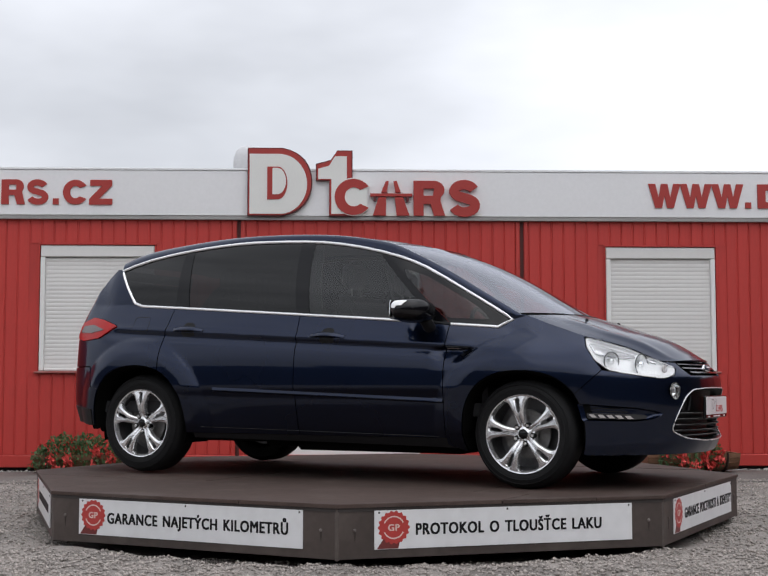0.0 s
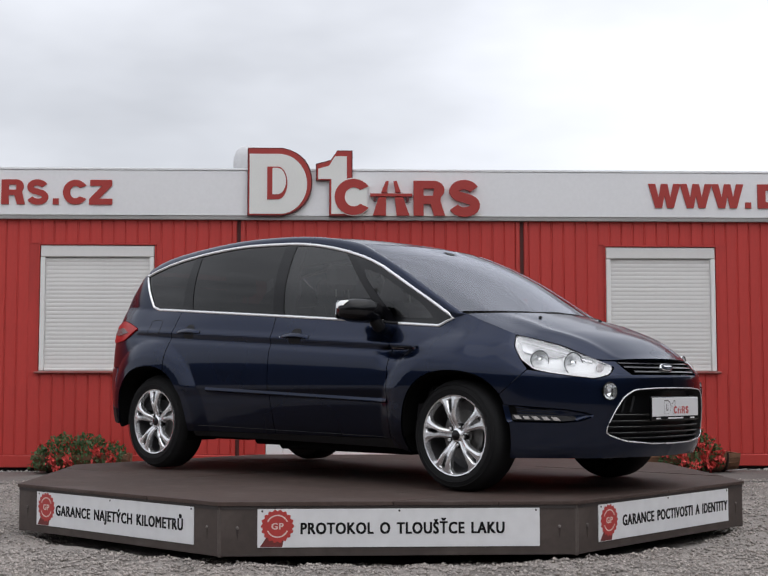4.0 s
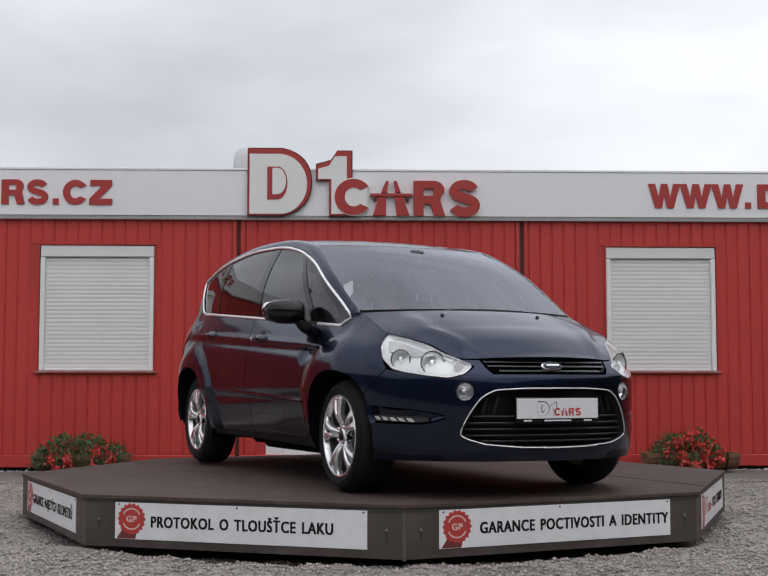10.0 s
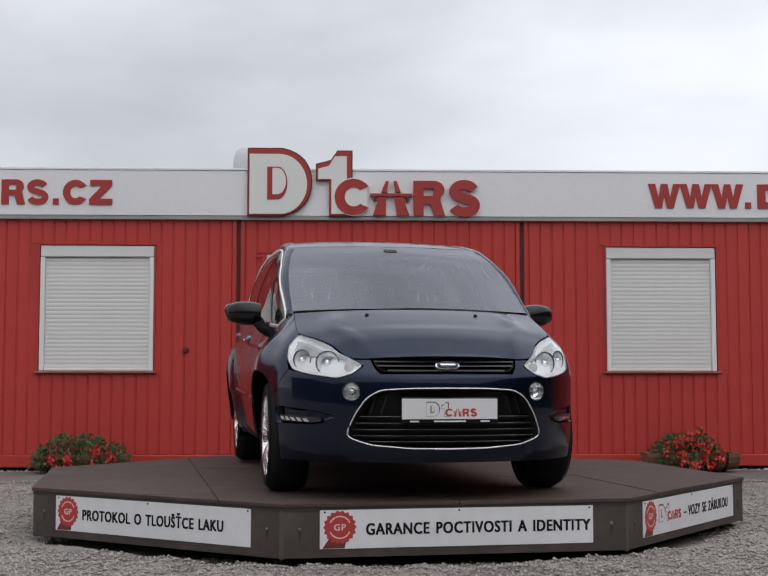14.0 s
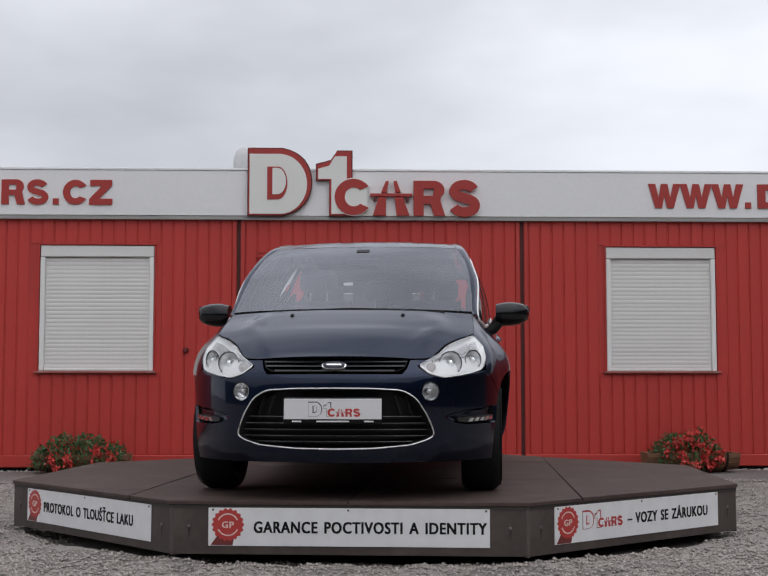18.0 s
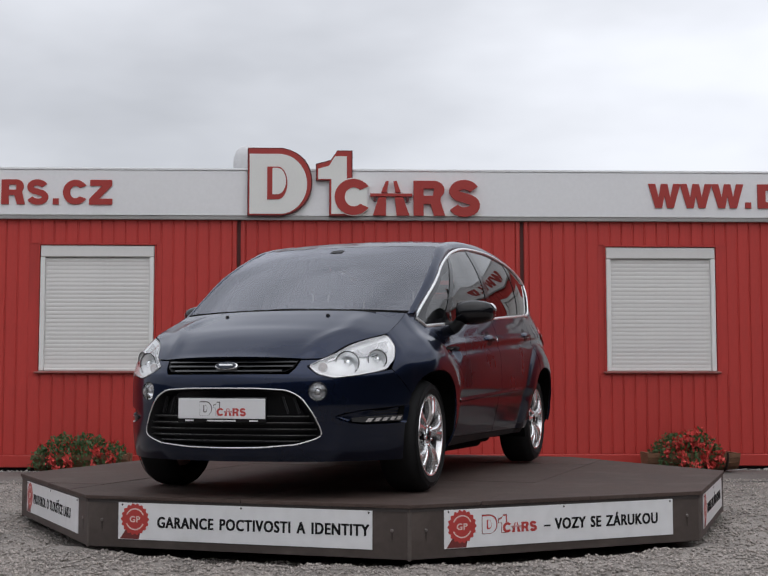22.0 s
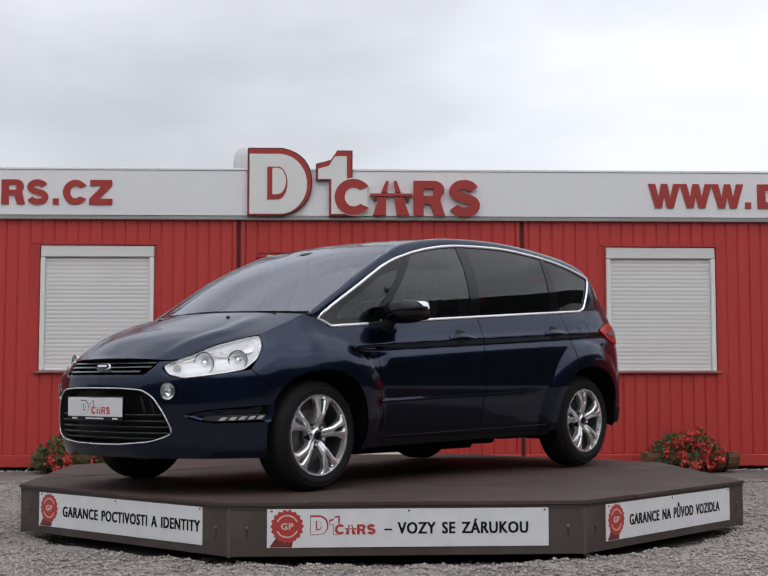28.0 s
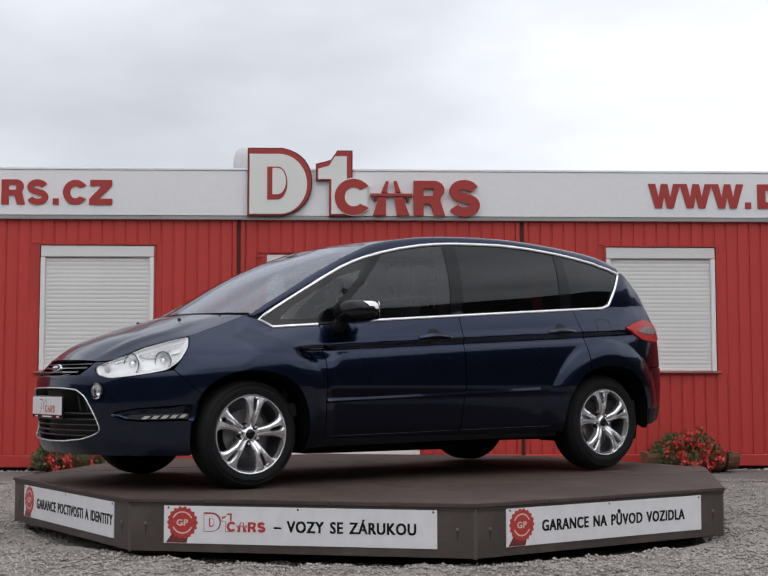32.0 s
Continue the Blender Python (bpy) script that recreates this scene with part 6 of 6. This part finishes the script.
# ---- car: wheels ----
def wheel(hub, y, turn, label):
    r = 0.322 if hub is F_HUB else 0.336
    wh = empty("wheel")
    wh.parent = car
    wh.matrix_local = Matrix.Translation((FRONT_AXLE + hub[0], CAR_SIDE + y, hub[1])) @ (Matrix() if y > 0 else Matrix.Rotation(math.pi, 4, "Z"))
    tagged(wh, label)
    def put(name, bm, mat, parent=wh, lab="", smooth=True):
        ob = car_part(name, bm, mat, parent, lab, smooth)
        ob.matrix_local = Matrix()
        return ob
    # in the wheel's space y points outward, 0 at the rim's face
    k = r / 0.33
    tyre = [(0.226, -0.19), (0.25, -0.215), (0.30 * k, -0.222), (0.318 * k, -0.205), (r, -0.18), (r, -0.05), (r - 0.006, -0.03), (0.312 * k, -0.012), (0.29 * k, 0.004), (0.262, 0.008), (0.240, 0.000), (0.229, -0.012)]
    put("tyre", lathe(bmesh.new(), tyre, 56, "y"), RUBBER)
    for q in (0.300 * k, 0.268):
        put("tyre_bead", tube(bmesh.new(), [(q * math.cos(a), 0.0035 if q > 0.28 else 0.008, q * math.sin(a)) for a in (2 * math.pi * i / 48 for i in range(48))], 0.003, 4, True), RUBBER, lab="raised tyre rib")
    rim = put("rim", lathe(bmesh.new(), [(0.236, -0.004), (0.233, 0.004), (0.226, 0.002), (0.222, -0.010), (0.216, -0.03)], 56, "y"), ALLOY, lab="polished five-arm alloy rim")
    put("barrel", lathe(bmesh.new(), [(0.217, -0.03), (0.210, -0.07), (0.206, -0.16), (0.001, -0.162)], 48, "y"), BARREL, rim, "grey inner barrel")
    put("brake_disc", lathe(bmesh.new(), [(0.05, -0.085), (0.145, -0.085), (0.145, -0.105), (0.05, -0.105)], 40, "y"), BRAKE, lab="bare steel brake disc")
    put("brake_hub", lathe(bmesh.new(), [(0.001, -0.075), (0.052, -0.075), (0.052, -0.12)], 24, "y"), ALLOY_DARK)
    # a spoke is two ridged arms that part round a slot: x sideways, z along it, y outward
    def face(q):
        return -0.022 * math.exp(-((q - 0.03) / 0.06) ** 2) + 0.010 * math.sin(math.pi * min(1, max(0, (q - 0.05) / 0.18)))
    inner = table_of((0.03, 0.0012), (0.126, 0.0012), (0.140, 0.0085), (0.18, 0.0115), (0.207, 0.0130), (0.2125, 0.0040), (0.216, 0.0006), (0.23, 0.0006))
    outer = table_of((0.03, 0.0235), (0.07, 0.0260), (0.105, 0.0295), (0.135, 0.035), (0.165, 0.044), (0.188, 0.053), (0.203, 0.063), (0.213, 0.077), (0.2225, 0.094))
    bm = bmesh.new()
    for sg in (1, -1):
        rows = []
        for i in range(41):
            q = 0.034 + (0.2225 - 0.034) * i / 40
            x0, x1 = inner(q), outer(q)
            top = face(q)
            sec = ((x0, -0.034), (x0, -0.0085), (x0 + (x1 - x0) * 0.16, -0.001), (x0 + (x1 - x0) * 0.58, 0.0), (x0 + (x1 - x0) * 0.92, -0.006), (x1, -0.012), (x1, -0.040))
            rows.append([bm.verts.new((sg * x, top + dy, math.sqrt(max(q * q - (x * 0.8) ** 2, 0.0004)))) for x, dy in sec])
        for a, b in zip(rows, rows[1:]):
            for k2 in range(6):
                bm.faces.new((a[k2], a[k2 + 1], b[k2 + 1], b[k2]))
    bmesh.ops.recalc_face_normals(bm, faces=bm.faces)
    for f in bm.faces:
        if f.normal.y < -0.2:
            f.normal_flip()
    me = mesh_of("spoke", bm, ALLOY)
    for i in range(5):
        ob = new("spoke", me)
        ob.parent = rim
        ob.matrix_local = Matrix.Rotation(radians(72 * i + turn), 4, "Y")
    put("hub_cap", lathe(bmesh.new(), [(0.001, -0.012), (0.028, -0.013), (0.034, -0.020), (0.058, -0.026), (0.070, -0.034), (0.074, -0.045), (0.074, -0.07)], 30, "y"), ALLOY, rim)
    put("centre_cap", lathe(bmesh.new(), [(0.001, -0.004), (0.022, -0.005), (0.029, -0.010), (0.030, -0.02)], 24, "y"), GLOSS_BLACK, rim)
    for i in range(5):
        a = radians(72 * i + 36 + turn)
        at = Matrix.Translation((0.057 * math.sin(a), 0, 0.057 * math.cos(a)))
        put("wheel_nut", lathe(bmesh.new(), [(0.001, -0.008), (0.0075, -0.008), (0.0105, -0.014), (0.0105, -0.04)], 12, "y", at), CHROME, rim)
        # A raised black disc paints the shade inside the nut's pocket.
        put("nut_pocket_shade", lathe(bmesh.new(), [(0.001, -0.020), (0.0165, -0.020), (0.0185, -0.0245), (0.0185, -0.05)], 14, "y", at), GLOSS_BLACK, rim)
    return wh


for hub, y, lab, turns in ((F_HUB, 0.880, "front wheel", (-8, 10)), (R_HUB, 0.862, "rear wheel", (6, 1))):
    for sgn, turn in zip((1, -1), turns):
        wheel(hub, y * sgn, turn, "polished five-spoke alloy %s with black tyre" % lab)

# ---- car: underbody, arches and cabin ----
for q in ((-3.45, -3.23, -0.60, 0.60, 0.27, 0.62), (-3.23, -2.38, -0.58, 0.58, 0.25, 0.62), (-2.38, -1.90, -0.78, 0.78, 0.236, 0.40), (-1.90, -1.65, -0.74, 0.74, 0.210, 0.40), (-1.65, -0.45, -0.74, 0.74, 0.186, 0.40), (-0.45, 0.39, -0.58, 0.58, 0.20, 0.60), (0.39, 0.68, -0.48, 0.48, 0.21, 0.60)):
    car_part("underbody", cube(*q, 0.02), UNDER, None, "dark underbody tray", smooth=False)
for hub, w in ((F_HUB, 0.875), (R_HUB, 0.865)):
    for sgn in (1, -1):
        bm = bmesh.new()
        pts = arch(hub, F_R if hub is F_HUB else R_R, 0.22, n=30)
        a = [bm.verts.new((x, 0.60, z)) for x, z in pts]
        b = [bm.verts.new((x, w - (max(0.0, x - 0.15) * 0.38 if hub is F_HUB else max(0.0, -3.0 - x) * 0.35), z)) for x, z in pts]
        for i in range(len(a) - 1):
            bm.faces.new((a[i], a[i + 1], b[i + 1], b[i]))
        bm.faces.new(a)
        car_part("wheel_arch", bm if sgn > 0 else flip_y(bm), UNDER, None, "black wheel arch liner")
cab = empty("cabin")
cab.parent = car
cab.matrix_local = Matrix.Translation((FRONT_AXLE, CAR_SIDE, 0))
tagged(cab, "dark cabin with grey seats")


def cab_part(name, bm, mat, smooth=False):
    ob = car_part(name, bm, mat, cab, "", smooth)
    return ob


cab_part("floor", cube(-3.3, -0.3, -0.80, 0.80, 0.42, 0.50), CABIN)
cab_part("bulkhead", cube(-0.32, -0.28, -0.74, 0.74, 0.45, 0.97), CABIN)
dash = [(-0.02, 0.98), (-0.10, 1.02), (-0.40, 1.02), (-0.62, 0.97), (-0.68, 0.86), (-0.60, 0.62), (-0.35, 0.55), (-0.05, 0.80)]
bm = prism(dash, 1.40)
bmesh.ops.transform(bm, matrix=Matrix.Translation((0, -0.70, 0)), verts=bm.verts)
cab_part("dashboard", bm, CABIN)
for sgn in (1, -1):
    rows = [[skin(S(x, z), z, -0.05) for x in np.linspace(-0.5, -2.25, 24)] for z in (0.45, 0.6, 0.8, 0.95)]
    bm = grid(rows)
    cab_part("door_trim", bm if sgn > 0 else flip_y(bm), CABIN)

    trim = [(-1.44, 1.075), (-1.68, 1.09), (-1.72, 1.555), (-1.52, 1.54)]
    cab_part("pillar_trim", sheet(at_x(*trim) if sgn > 0 else mirrored(at_x(*trim)), step=0.05, lift=-0.055, rim=0.02), CABIN, True)


def seat(x, y, w):
    st = cab_part("seat", cube(x - 0.26, x + 0.26, y - w / 2, y + w / 2, 0.55, 0.74, 0.05), SEAT)
    back = [(x - 0.20, 0.70), (x - 0.12, 0.76), (x - 0.30, 1.18), (x - 0.36, 1.22), (x - 0.44, 1.18), (x - 0.33, 0.76)]
    bm = prism(back, w)
    bmesh.ops.transform(bm, matrix=Matrix.Translation((0, y - w / 2, 0)), verts=bm.verts)
    bmesh.ops.bevel(bm, geom=bm.edges[:], offset=0.03, segments=2, affect="EDGES")
    cab_part("seat_back", bm, SEAT)
    bm = cube(x - 0.46, x - 0.36, y - 0.13, y + 0.13, 1.26, 1.43, 0.035)
    cab_part("headrest", bm, SEAT)
    for d in (-0.06, 0.06):
        cab_part("headrest_post", tube(bmesh.new(), [(x - 0.40, y + d, 1.18), (x - 0.41, y + d, 1.30)], 0.007, 6), STEEL)


for x, y, w in ((-1.0, 0.38, 0.5), (-1.0, -0.38, 0.5), (-1.95, 0.46, 0.42), (-1.95, 0.0, 0.42), (-1.95, -0.46, 0.42)):
    seat(x, y, w)
ring = [(-0.78 - 0.06 * math.sin(a), 0.38 + 0.18 * math.cos(a), 0.98 + 0.17 * math.sin(a)) for a in (2 * math.pi * i / 24 for i in range(24))]
cab_part("steering_wheel", tube(bmesh.new(), ring, 0.015, 8, True), PLASTIC)
bm = cube(-0.70, -0.67, -0.11, 0.11, 1.375, 1.44, 0.012)
cab_part("rear_view_mirror", bm, PLASTIC)
bm = grid([crown(roof_edge(i / 10) + Vector((0, 0.0, -0.03)), 0, 0.0, 0.02) for i in range(11)])
cab_part("headlining", bm, SEAT)


# ---- what moves ----
def motions():
    steps = [2.0 * i for i in range(17)]
    walk(table, [(t, pose(0, 0, 0, 0, 0, TABLE_START + TURN * t)) for t in steps])
    walk(car, [(t, pose(0, 0, TABLE_TOP, 0, 0, CAR_START + TURN * t)) for t in steps])


motions()
